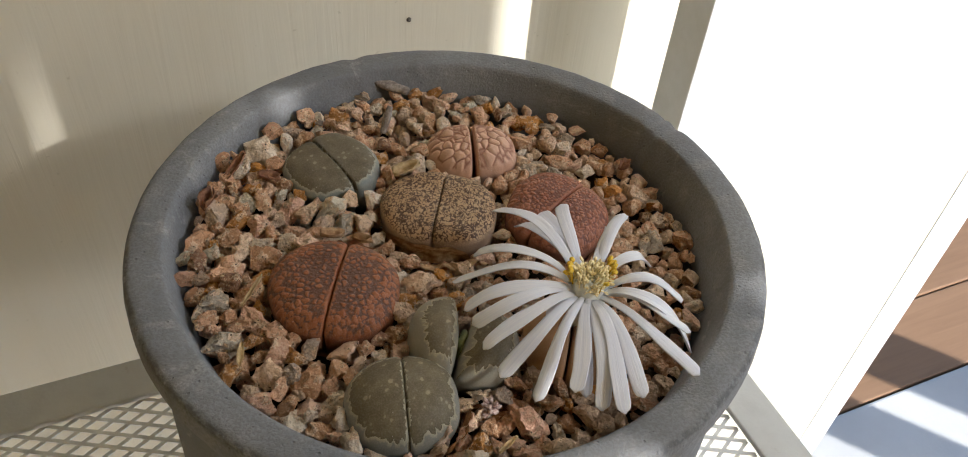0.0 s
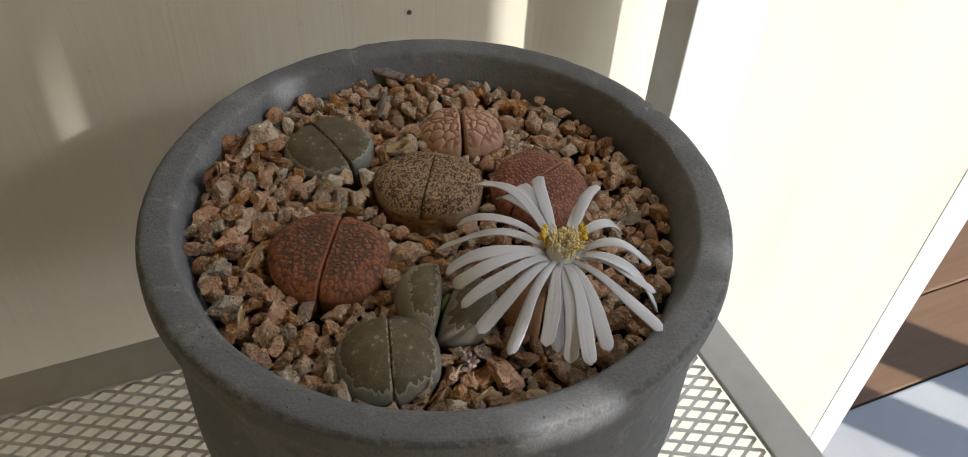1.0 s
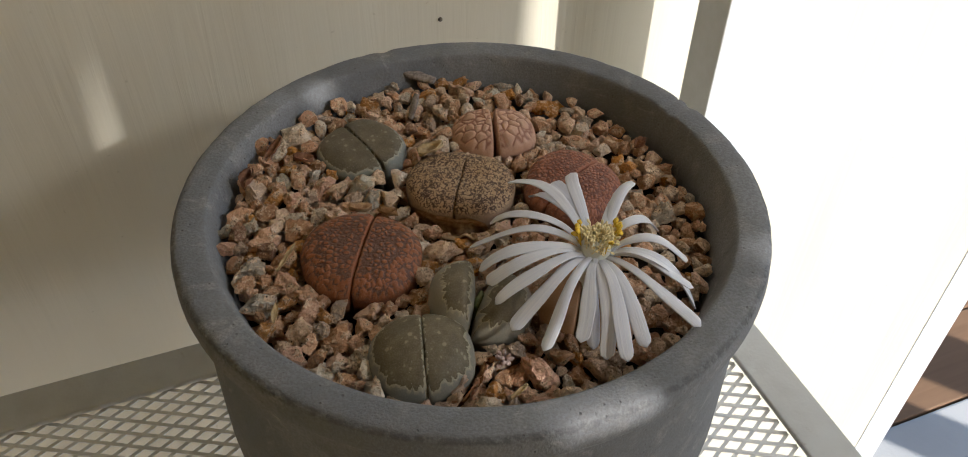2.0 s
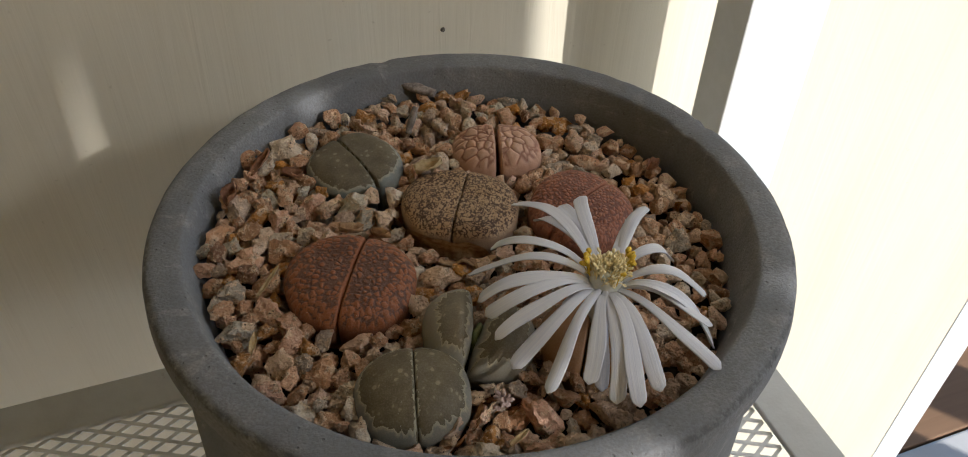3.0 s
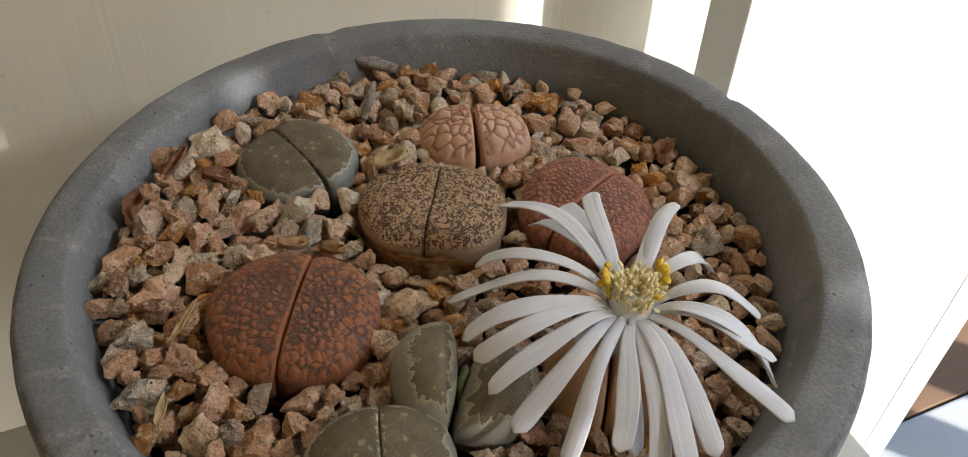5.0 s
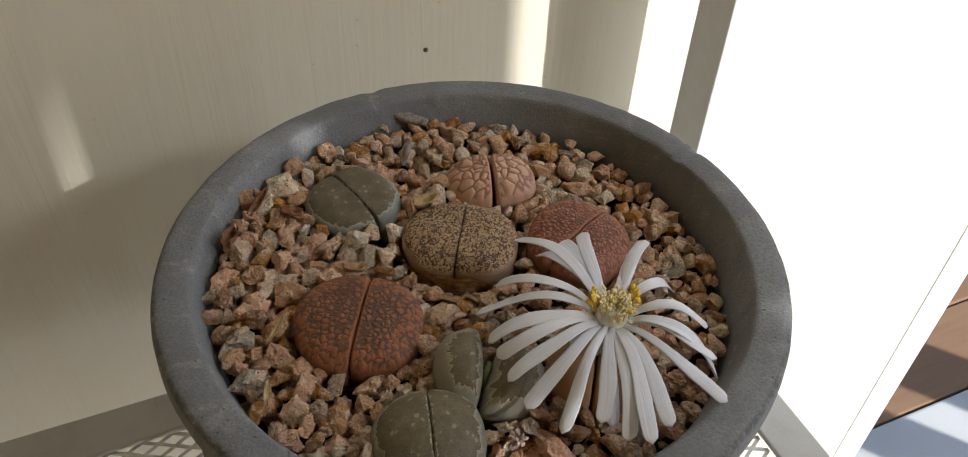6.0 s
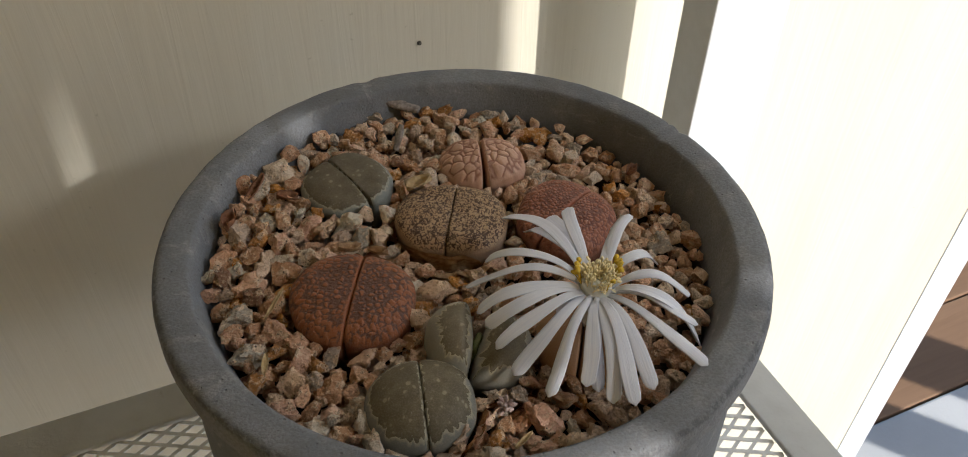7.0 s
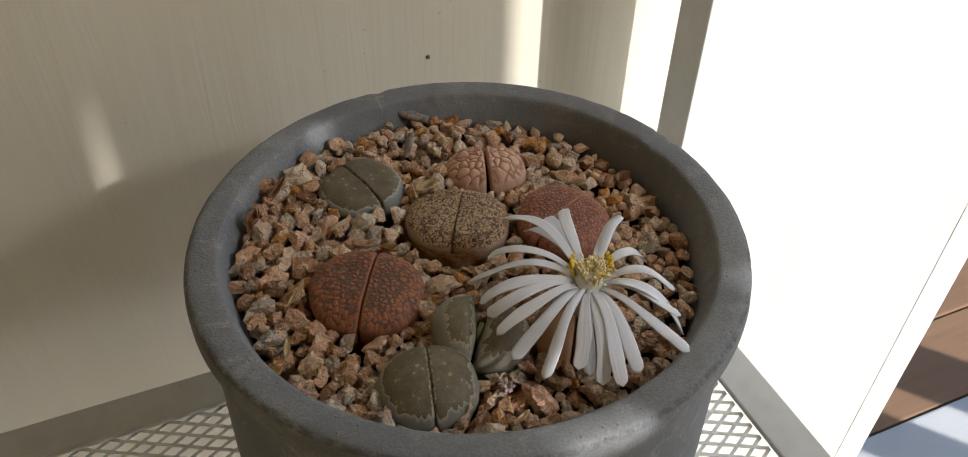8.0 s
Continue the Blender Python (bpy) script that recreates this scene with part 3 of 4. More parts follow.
# ---- stone plants ----
def lobe_shape(side, across, along, gap, rise, deep, flat, dome, foot=0.8, wrinkle=0.0, heart=0.09, bow=0.03, cell=0.0, relief=0.0, margin=0.0012, teeth=0.0008, steps=60, seed=0):
    """One half of a stone plant: a D-shaped cushion. The cleft runs along y; side is 1 or -1. cell, relief: width and height of the pillows of its skin;
    margin, teeth: width of the pale border and of its teeth."""
    outline = []
    for k in range(92):
        a = -math.pi / 2 + math.pi * k / 91
        c, s = math.cos(a), math.sin(a)
        uneven = 1 + 0.018 * math.sin(3 * a + seed) + 0.012 * math.sin(5 * a + 2 * seed)
        outline.append(Vector((gap + across * (bow + (1 - bow) * uneven * abs(c) ** 0.82), along * uneven * math.copysign(abs(s) ** 0.92, s))))
    for k in range(1, 44):
        t = 1 - 2 * k / 44
        outline.append(Vector((gap + across * bow * t * t, along * t)))
    count = len(outline)
    for _ in range(8):
        outline = [(outline[k - 1] + 2 * outline[k] + outline[(k + 1) % count]) / 4 for k in range(count)]
    middle = Vector((gap + across * heart, 0))
    rings = [(foot + (1 - foot) * math.sin(k / 9 * math.pi / 2), -deep + (deep - rise * 1.12) * k / 9, 1.6 - 0.52 * k / 9) for k in range(10)]
    for k in range(steps):
        s = 1 - (k / steps) ** 1.45
        rings.append((s, -rise + rise * (1 - s**flat) ** 0.55, s))
    verts, marks, lips, nets, panes, faces = [], [], [], [], [], []
    for n, (s, z, mark) in enumerate(rings):
        for k, p in enumerate(outline):
            out = p - middle
            q = middle + out * s
            lump = 0.0005 * noise.noise(Vector((q.x * 160 * side, q.y * 160, z * 90 + across * 900)))
            drop = dome * ((q.x / across) ** 2 + (q.y / along) ** 2) * 0.5 if mark <= 1 else dome * 0.5
            if mark > 1.05 and wrinkle:
                q = q + out.normalized() * wrinkle * math.sin(z * 5200 + 2 * math.sin(q.y * 500)) * (mark - 1.0)
            net = 1.0
            if cell:
                near = min(mark, 1.15)
                flatter = q * (1 - 0.11 * near**3)
                at = Vector((side * flatter.x, flatter.y, 0)) / cell + Vector((seed * 7.3, seed * 3.1, 0.4))
                at += 0.28 * noise.noise_vector(at * 1.3)
                far = noise.voronoi(at)[0]
                net = far[1] - far[0]
                pillow = min(1.0, net / 0.55) ** 0.6 * max(0.0, min(1.0, (1.10 - mark) / 0.25)) * min(1.0, max(0.0, (q.x - gap) / 0.0012))
                lift = max(0.0, 1 - near**6)
                z_up, push = relief * pillow * lift, relief * pillow * (1 - lift)
                q = q + out.normalized() * push
                lump += z_up
            verts.append((side * q.x, q.y, z + lump - drop))
            marks.append(mark)
            lips.append(q.x - gap)
            nets.append(net)
            inward = min(abs(1 - s) * out.length if k < 92 else 1.0, q.x - gap + 0.0011)
            foot_at = p if k < 92 and inward < q.x - gap + 0.0010 else Vector((-1, q.y))
            spike = 1 - 2.6 * abs(noise.noise(Vector((foot_at.x, foot_at.y, seed)) * 520)) + 0.5 * noise.noise(Vector((q.x, q.y, seed)) * 900)
            panes.append(1000 * (inward - margin - teeth * spike) if mark <= 1 else -3.0)
    n = len(rings)
    verts.append((side * middle.x, 0, -dome * 0.02))
    marks.append(0.0)
    lips.append(middle.x - gap)
    nets.append(0.5)
    panes.append(1.0)
    for r in range(n - 1):
        for k in range(count):
            j = (k + 1) % count
            quad = (r * count + k, r * count + j, (r + 1) * count + j, (r + 1) * count + k)
            faces.append(quad if side > 0 else quad[::-1])
    for k in range(count):
        tri = ((n - 1) * count + k, (n - 1) * count + (k + 1) % count, len(verts) - 1)
        faces.append(tri if side > 0 else tri[::-1])
    base = tuple(range(count))
    faces.append(base[::-1] if side > 0 else base)
    return verts, faces, {"ring": marks, "lip": lips, "net": nets, "pane": panes}


def stone_plant(x, y, z, cleft, skin, label, sizes, tilt=(0, 0), lobes=((0, 0, 0, 0, 0), (0, 0, 0, 0, 0)), **shape):
    """A pair of lobes; cleft: the way of the slit in degrees; sizes: across left, across right, along; z: the top over the rim; lobes: a shift in metres, a turn and a lean of each."""
    ob = thing("lithops", (x, y, RIM + z), label, "succulent", "stone plants in the pot")
    ob.matrix_world = Matrix.Translation((x, y, RIM + z)) @ Matrix.Rotation(radians(tilt[0]), 4, "X") @ Matrix.Rotation(radians(tilt[1]), 4, "Y") @ Matrix.Rotation(radians(cleft - 90), 4, "Z")
    for side, across, (dx, dy, dz, turn, lean) in zip((-1, 1), sizes, lobes):
        verts, faces, layers = lobe_shape(side, across, sizes[2], seed=side + 100 * across, **shape)
        me = mesh_of("lobe", verts, faces, skin)
        for name, values in layers.items():
            me.attributes.new(name, "FLOAT", "POINT").data.foreach_set("value", values)
        lobe = child("lobe", me, ob)
        lobe.matrix_basis = Matrix.Translation((dx, dy, dz)) @ Matrix.Rotation(radians(turn), 4, "Z") @ Matrix.Rotation(radians(lean), 4, "Y")
    return ob


S_BROWN = stone_plant_skin("rust_brown_plant_skin", "net", (0.290, 0.094, 0.033), (0.112, 0.047, 0.028), (0.205, 0.074, 0.034), 1.9, 0.080, (0.30, 0.108, 0.044), core=0.20, deep=0.00015)
S_PINK = stone_plant_skin("peach_pink_plant_skin", "net", (0.58, 0.345, 0.235), (0.31, 0.140, 0.088), (0.55, 0.325, 0.22), 2.6, 0.012, (0.62, 0.385, 0.27), until=0.88, core=-0.02, deep=0.00015, soft=0.11)
S_TAN = stone_plant_skin("tan_plant_skin", "maze", (0.49, 0.312, 0.168), (0.10, 0.052, 0.029), (0.30, 0.205, 0.138), 0.98, 0.064, (0.53, 0.36, 0.21), until=0.95, deep=0.0004)
S_RED = stone_plant_skin("brick_red_plant_skin", "net", (0.32, 0.112, 0.060), (0.165, 0.056, 0.034), (0.24, 0.10, 0.062), 1.3, 0.07, (0.36, 0.14, 0.08), core=0.12, deep=0.0002)
S_OLIVE = stone_plant_skin("dark_olive_plant_skin", "window", (0.118, 0.096, 0.060), (0.40, 0.38, 0.29), (0.21, 0.225, 0.205), tip=(0.155, 0.126, 0.080), width=0.75, deep=0.0003)
S_GREEN = stone_plant_skin("grey_green_plant_skin", "window", (0.125, 0.100, 0.058), (0.47, 0.42, 0.29), (0.235, 0.23, 0.195), tip=(0.17, 0.14, 0.084), width=0.72, deep=0.0003)
S_SPLIT = stone_plant_skin("pale_grey_green_plant_skin", "window", (0.15, 0.122, 0.076), (0.48, 0.43, 0.31), (0.30, 0.285, 0.24), tip=(0.195, 0.16, 0.10), width=0.85, deep=0.0003)
S_SAND = stone_plant_skin("sandy_plant_skin", "net", (0.40, 0.215, 0.105), (0.26, 0.125, 0.06), (0.42, 0.23, 0.115), 3.0, 0.015)

COMMON = dict(gap=-0.0002, rise=0.0042, deep=0.013, flat=4.6, dome=0.0018, foot=0.92, bow=0.015)
brown = stone_plant(-0.0274, -0.0218, -0.0012, 84, S_BROWN, "large rust-brown stone plant with dark netted markings", (0.0166, 0.0154, 0.0147), (3, 2), cell=0.0014, relief=0.00020, steps=84, **COMMON)
pink = stone_plant(0.0045, 0.0366, -0.0022, 97, S_PINK, "peach-pink stone plant with a brain-like netted top", (0.0132, 0.0130, 0.0102), (6, 0), gap=0.0002, rise=0.0054, deep=0.012, flat=3.2, dome=0.0024, foot=0.9, bow=0.05, cell=0.0026, relief=0.0005, steps=84)
tan = stone_plant(-0.0040, 0.0107, -0.0036, 83, S_TAN, "tan stone plant with fine dark brown squiggles", (0.0164, 0.0160, 0.0134), (3, -1), **{**COMMON, "flat": 6.0, "dome": 0.0012, "rise": 0.0038, "foot": 0.96})
red = stone_plant(0.0287, 0.0107, -0.0022, 50, S_RED, "brick-red stone plant partly under the flower", (0.0140, 0.0142, 0.0138), (6, 3), cell=0.0011, relief=0.00016, steps=84, **COMMON)
olive = stone_plant(-0.0350, 0.0246, -0.0028, -50, S_OLIVE, "dark olive stone plant with a grey-green scalloped edge", (0.0126, 0.0136, 0.0128), (4, -2), **{**COMMON, "gap": -0.0002, "rise": 0.0036, "flat": 5.0, "dome": 0.0010, "bow": 0.04, "margin": 0.0012, "teeth": 0.0004})
front = stone_plant(-0.0088, -0.0530, -0.0012, 99, S_GREEN, "plump grey-green stone plant with toothed pale edges", (0.0136, 0.0122, 0.0116), (8, 0), gap=-0.0003, rise=0.0058, deep=0.014, flat=3.2, dome=0.0028, foot=0.86, bow=0.02, margin=0.0013, teeth=0.0008)
twin = stone_plant(0.0036, -0.0368, 0.0005, 86, S_SPLIT, "grey-green stone plant splitting open with shrivelled sides", (0.0114, 0.0136, 0.0106), (10, 3), lobes=((-0.0002, 0.0010, 0, 4, 4), (0.0010, 0.0006, -0.0002, -14, 8)),
                   gap=0.0004, rise=0.0066, deep=0.016, flat=2.6, dome=0.0018, heart=0.42, foot=0.80, wrinkle=0.0009, bow=0.13, margin=0.0024, teeth=0.0012)
under = stone_plant(0.0290, -0.0325, -0.0040, 80, S_SAND, "sandy orange stone plant bearing an open white flower", (0.0115, 0.0115, 0.0105), (3, 0), gap=0.0, foot=0.9, rise=0.005, deep=0.014, flat=3.4, dome=0.002)


# ---- the flower ----
def petal_mesh(base, tip, rise, wide, twist, seed):
    """A narrow white ray: a slightly hollow ribbon that arches from base to tip."""
    base, tip = Vector(base), Vector(tip)
    run = tip - base
    flat = Vector((run.x, run.y, 0)).normalized()
    p1 = base + run * 0.22 + Vector((0, 0, rise))
    p2 = base + run * 0.68 + Vector((0, 0, rise * 0.85))
    steps, verts, faces, ribs = 30, [], [], []
    cross = (-1.0, -0.82, -0.55, -0.28, 0.0, 0.28, 0.55, 0.82, 1.0)
    rnd = random.Random(seed)
    wave, arch = rnd.uniform(0, 6), rnd.uniform(-0.30, 0.22)
    for k in range(steps + 1):
        t = k / steps
        c = base * (1 - t) ** 3 + p1 * 3 * t * (1 - t) ** 2 + p2 * 3 * t * t * (1 - t) + tip * t**3
        d = ((p1 - base) * (1 - t) ** 2 + (p2 - p1) * 2 * t * (1 - t) + (tip - p2) * t * t).normalized()
        side = d.cross(Vector((0, 0, 1)))
        if side.length < 0.2:
            side = flat.cross(Vector((0, 0, 1)))
        side.normalize()
        side = Matrix.Rotation(twist * t + 0.12 * math.sin(3 * t + wave), 3, d) @ side
        up = side.cross(d).normalized()
        w = wide * 0.5 * min(1.0, 0.42 + 0.85 * t) * (1 - 0.07 * max(0.0, (t - 0.7) / 0.3) ** 1.5) * (math.sqrt(max(0.0, 1 - ((t - 0.93) / 0.07) ** 2)) if t > 0.93 else 1.0)
        w = max(w * (1 + 0.05 * math.sin(11 * t + wave * 2)), wide * 0.05)
        thick = 0.00024 * (0.5 + 0.5 * min(1, w / (wide * 0.4)))
        c = c + side * 0.0007 * t * math.sin(5.5 * t + wave) + up * 0.0005 * t * math.sin(8 * t + 2 * wave)
        for top in (1, -1):
            for x in cross:
                hollow = arch * w * (x * x - 0.3) + 0.00005 * math.cos(9 * x + 3 * t) + 0.05 * w * x * math.sin(7 * t + wave)
                ribs.append((x, t, seed))
                verts.append(c + side * (w * x) + up * (hollow + top * thick * (1 - 0.7 * abs(x) ** 4)))
    m = 2 * len(cross)
    h = len(cross)
    for k in range(steps):
        a, b = k * m, (k + 1) * m
        for n in range(h - 1):
            faces.append((a + n, a + n + 1, b + n + 1, b + n))
            faces.append((a + h + n + 1, a + h + n, b + h + n, b + h + n + 1))
        faces.append((a + h, a, b, b + h))
        faces.append((a + h - 1, a + m - 1, b + m - 1, b + h - 1))
    faces.append(tuple(range(h - 1, -1, -1)) + tuple(range(h, m)))
    z = steps * m
    faces.append(tuple(z + n for n in range(h)) + tuple(z + n for n in range(m - 1, h - 1, -1)))
    me = mesh_of("petal", verts, faces, M_PETAL)
    layer = me.attributes.new("rib", "FLOAT_VECTOR", "POINT")
    layer.data.foreach_set("vector", [c for rib in ribs for c in rib])
    return me


HEART = Vector((0.0315, -0.0275, RIM + 0.0030))
flower_tube = [(0.0034, -0.0085), (0.0037, -0.0040), (0.0044, 0.0), (0.0046, 0.0014), (0.0042, 0.0020), (0.0034, 0.0008), (0.0030, -0.003)]
v, f = lathe(smooth_profile(flower_tube, 3), 36)
flower = child("flower", mesh_of("flower", v, f, M_TUBE), under, "open white flower with narrow rays")
flower.matrix_world = Matrix.Translation(HEART)
bpy.context.view_layer.update()
# tips of the rays in millimetres against the pot's centre and rim, and how far each arches up
COLUMN = [(0.0048, -0.0012), (0.0042, 0.0010), (0.0038, 0.0030), (0.0036, 0.0046), (0.0030, 0.0056), (0.0016, 0.0060), (0.0002, 0.0061)]
v, f = lathe(smooth_profile(COLUMN, 3), 48, lambda a, n: (0.00014 * math.sin(24 * a), 0.0003 * math.sin(5 * a + n)))
child("filament_column", mesh_of("filament_column", v, f, M_TUBE), flower, "pale green-white column of filaments")
RAYS = [(10.5, -1.0, 5.0, 7.0), (16.0, -4.5, 2.5, 6.0), (22.0, -5.5, 8.5, 3.0), (25.0, -8.0, 14.0, 2.0), (41.0, -7.0, 11.5, 2.0), (37.5, -10.5, 9.0, 2.0),
        (49.0, -14.6, 1.5, 6.5), (55.0, -26.0, 2.5, 6.0), (56.4, -37.8, -2.5, 8.0), (54.0, -37.5, 4.0, 4.0), (54.8, -48.2, 2.5, 2.5), (42.5, -54.0, 1.5, 4.0)]
RAYS += [(38.0, -58.0, 1.0, 4.5), (33.5, -57.0, 0.0, 4.5), (27.0, -54.0, 2.0, 4.0), (18.3, -55.5, 0.5, 4.0), (12.0, -50.0, 0.0, 5.0), (8.0, -45.5, 3.5, 5.0),
         (5.0, -38.5, 3.5, 5.5), (3.0, -34.0, 3.5, 5.0), (0.6, -22.5, 0.5, 6.5), (5.0, -14.5, 1.5, 7.5), (30.0, -50.5, -4.5, 3.0), (22.0, -32.5, 2.0, 1.0)]
for k, (x, y, z, rise) in enumerate(RAYS):
    tip = Vector((x / 1000, y / 1000, RIM + z / 1000)) - HEART
    way = Vector((tip.x, tip.y, 0)).normalized()
    wide = 0.0035 if tip.length > 0.02 else 0.0027
    rnd = random.Random(k)
    child("petal", petal_mesh(way * 0.0038 + Vector((0, 0, 0.0026 + rnd.uniform(-0.0006, 0.0006))), tip, rise / 800, wide * rnd.uniform(0.92, 1.1), rnd.uniform(-0.35, 0.35), k), flower)


def stamen_mesh(seed, yellow):
    rnd = random.Random(seed)
    a, far = rnd.uniform(0, 2 * math.pi), math.sqrt(rnd.random())
    foot = Vector((math.cos(a) * far * 0.0034, math.sin(a) * far * 0.0034, 0.0040))
    head = foot * 1.25 + Vector((rnd.uniform(-0.0007, 0.0013), rnd.uniform(-0.0007, 0.0011), 0))
    head.z = rnd.uniform(0.0060, 0.0100) - 0.0014 * far
    if yellow:
        a = rnd.choice((2.7, 3.1, 0.25, 0.5, 0.7, -1.1)) + rnd.uniform(-0.2, 0.2)
        foot = Vector((math.cos(a) * 0.0038, math.sin(a) * 0.0038, 0.0045))
        head = Vector((math.cos(a) * rnd.uniform(0.0044, 0.0060), math.sin(a) * rnd.uniform(0.0040, 0.0056), rnd.uniform(0.0070, 0.0100)))
    verts, faces = [], []
    fat = 1.35 if yellow else 0.85
    bend = Vector((rnd.uniform(-0.0005, 0.0005), rnd.uniform(-0.0005, 0.0005), 0))
    path = [(0.0, 0.00018), (0.45, 0.00015), (0.80, 0.00014), (0.88, 0.00034 * fat), (0.98, 0.00052 * fat), (1.10, 0.00042 * fat), (1.18, 0.00010)]
    for t, r in path:
        c = foot.lerp(head, t) + Vector((0, 0, 0.0004 * math.sin(3 * t))) + bend * math.sin(2.6 * t)
        for k in range(6):
            b = k * math.pi / 3
            verts.append(c + Vector((math.cos(b) * r, math.sin(b) * r, 0.25 * r * math.sin(2 * b))))
    for n in range(len(path) - 1):
        for k in range(6):
            j = (k + 1) % 6
            faces.append((n * 6 + k, n * 6 + j, n * 6 + 6 + j, n * 6 + 6 + k))
    faces.append(tuple(range(len(verts) - 6, len(verts))))
    return mesh_of("stamen", verts, faces, M_ANTHER if yellow else M_FILAMENT)


for k in range(210):
    child("stamen", stamen_mesh(k, k % 12 == 0), flower)


# ---- husks and dry leaves ----
def husk_mesh(name, radius_x, radius_y, start, end, low, high, flare, seed, material, ragged=0.35):
    """A torn papery collar along part of an ellipse, with thickness and crinkles."""
    count, steps, verts, faces = 44, 5, [], []
    rnd = random.Random(seed)
    off = rnd.uniform(0, 50)
    for k in range(count + 1):
        t = k / count
        a = radians(start + (end - start) * t)
        out = Vector((math.cos(a), math.sin(a), 0))
        torn = 1 - ragged * (0.5 + noise.noise(Vector((t * 9, off, 0)))) - 0.8 * abs(2 * t - 1) ** 6
        for n in range(steps + 1):
            s = n / steps
            crinkle = 0.0008 * noise.noise(Vector((t * 16, s * 3, off)))
            base = Vector((radius_x * math.cos(a), radius_y * math.sin(a), low))
            verts.append(base + out * (flare * s * s + crinkle) + Vector((0, 0, (high - low) * s * torn + crinkle)))
    m = steps + 1
    for k in range(count):
        for n in range(steps):
            faces.append((k * m + n, (k + 1) * m + n, (k + 1) * m + n + 1, k * m + n + 1))
    size = len(verts)
    inner = [v + Vector((-0.00018, -0.00018, -0.0002)) for v in verts]
    faces += [tuple(i + size for i in face[::-1]) for face in faces]
    return mesh_of(name, verts + inner, faces, material)


def collar(plant, x, y, z, *args):
    ob = child("dried_sheath", husk_mesh("dried_sheath", *args), plant, "torn papery dried leaf sheath")
    ob.matrix_world = Matrix.Translation((x, y, RIM + z))


bpy.context.view_layer.update()
collar(tan, -0.0040, 0.0107, -0.0140, 0.0163, 0.0138, 190, 300, 0.0, 0.0094, 0.0028, 3, M_HUSK, 0.15)
collar(tan, -0.0034, 0.0092, -0.0140, 0.0152, 0.0140, 244, 312, 0.0, 0.0078, 0.0060, 4, M_HUSK, 0.5)
collar(brown, -0.0285, -0.0215, -0.0125, 0.0165, 0.0150, 50, 130, 0.0, 0.0070, 0.0018, 6, M_RUST_LEAF)
collar(brown, -0.0285, -0.0215, -0.0125, 0.0163, 0.0150, 240, 330, 0.0, 0.0030, 0.0010, 7, M_RUST_LEAF)
collar(front, -0.0084, -0.0530, -0.0140, 0.0122, 0.0112, 270, 385, 0.0, 0.0075, 0.0022, 8, M_TORN)
collar(twin, 0.0085, -0.0400, -0.0140, 0.0085, 0.0095, 205, 335, 0.0, 0.0068, 0.0016, 9, M_TORN, 0.5)
collar(twin, 0.0085, -0.0408, -0.0140, 0.0080, 0.0098, 220, 320, 0.0, 0.0052, 0.0030, 19, M_TORN, 0.7)
collar(red, 0.0285, 0.0105, -0.0130, 0.0140, 0.0138, 150, 240, 0.0, 0.0045, 0.0010, 10, M_HUSK)
sprout = bmesh.new()
bmesh.ops.create_icosphere(sprout, subdivisions=3, radius=1.0, matrix=Matrix.Translation((0, 0, 0)) @ Matrix.Diagonal((0.0014, 0.0036, 0.0046, 1)))
for vert in sprout.verts:
    vert.co.x += 0.0005 * math.sin(vert.co.y * 900)
    vert.co += vert.co.normalized() * 0.0003 * noise.noise(vert.co * 700)
sprout_ob = part("new_leaf", sprout, M_LEAF, twin, "fresh green leaf showing in the cleft")
sprout_ob.location = (0, 0, -0.0085)


def dry_leaf(place, length, wide, turn, tilt, curl, seed, material, label):
    """A small curled dead leaf."""
    verts, faces = [], []
    steps, across = 12, 6
    for k in range(steps + 1):
        t = k / steps
        w = wide * math.sin(math.pi * min(1, 0.12 + 0.86 * t)) ** 0.7
        for n in range(across + 1):
            x = 2 * n / across - 1
            crinkle = 0.0006 * noise.noise(Vector((t * 7, x * 2, seed * 3.7)))
            verts.append(Vector((length * (t - 0.5), w * 0.5 * x, curl * (x * x) * wide + 0.25 * length * curl * (t - 0.5) ** 2 + crinkle)))
    m = across + 1
    for k in range(steps):
        for n in range(across):
            faces.append((k * m + n, (k + 1) * m + n, (k + 1) * m + n + 1, k * m + n + 1))
    size = len(verts)
    faces += [tuple(i + size for i in face[::-1]) for face in faces]
    rim = [k * m for k in range(steps + 1)] + [steps * m + n for n in range(1, m)] + [k * m + across for k in range(steps - 1, -1, -1)] + list(range(across - 1, 0, -1))
    for a, b in zip(rim, rim[1:] + rim[:1]):
        faces.append((b, a, a + size, b + size))
    me = mesh_of("dry_leaf", verts + [v - Vector((0, 0, 0.00025)) for v in verts], faces, material)
    ob = new("dry_leaf", me)
    ob.matrix_world = Matrix.Translation(place) @ Matrix.Rotation(radians(turn), 4, "Z") @ Matrix.Rotation(radians(tilt), 4, "Y")
    return tagged(ob, label, "dead leaf", "dry leaves on the grit")


def on_bed(x, y, up=0.0):
    return Vector((x / 1000, y / 1000, RIM + bed(x / 1000, y / 1000) + up))


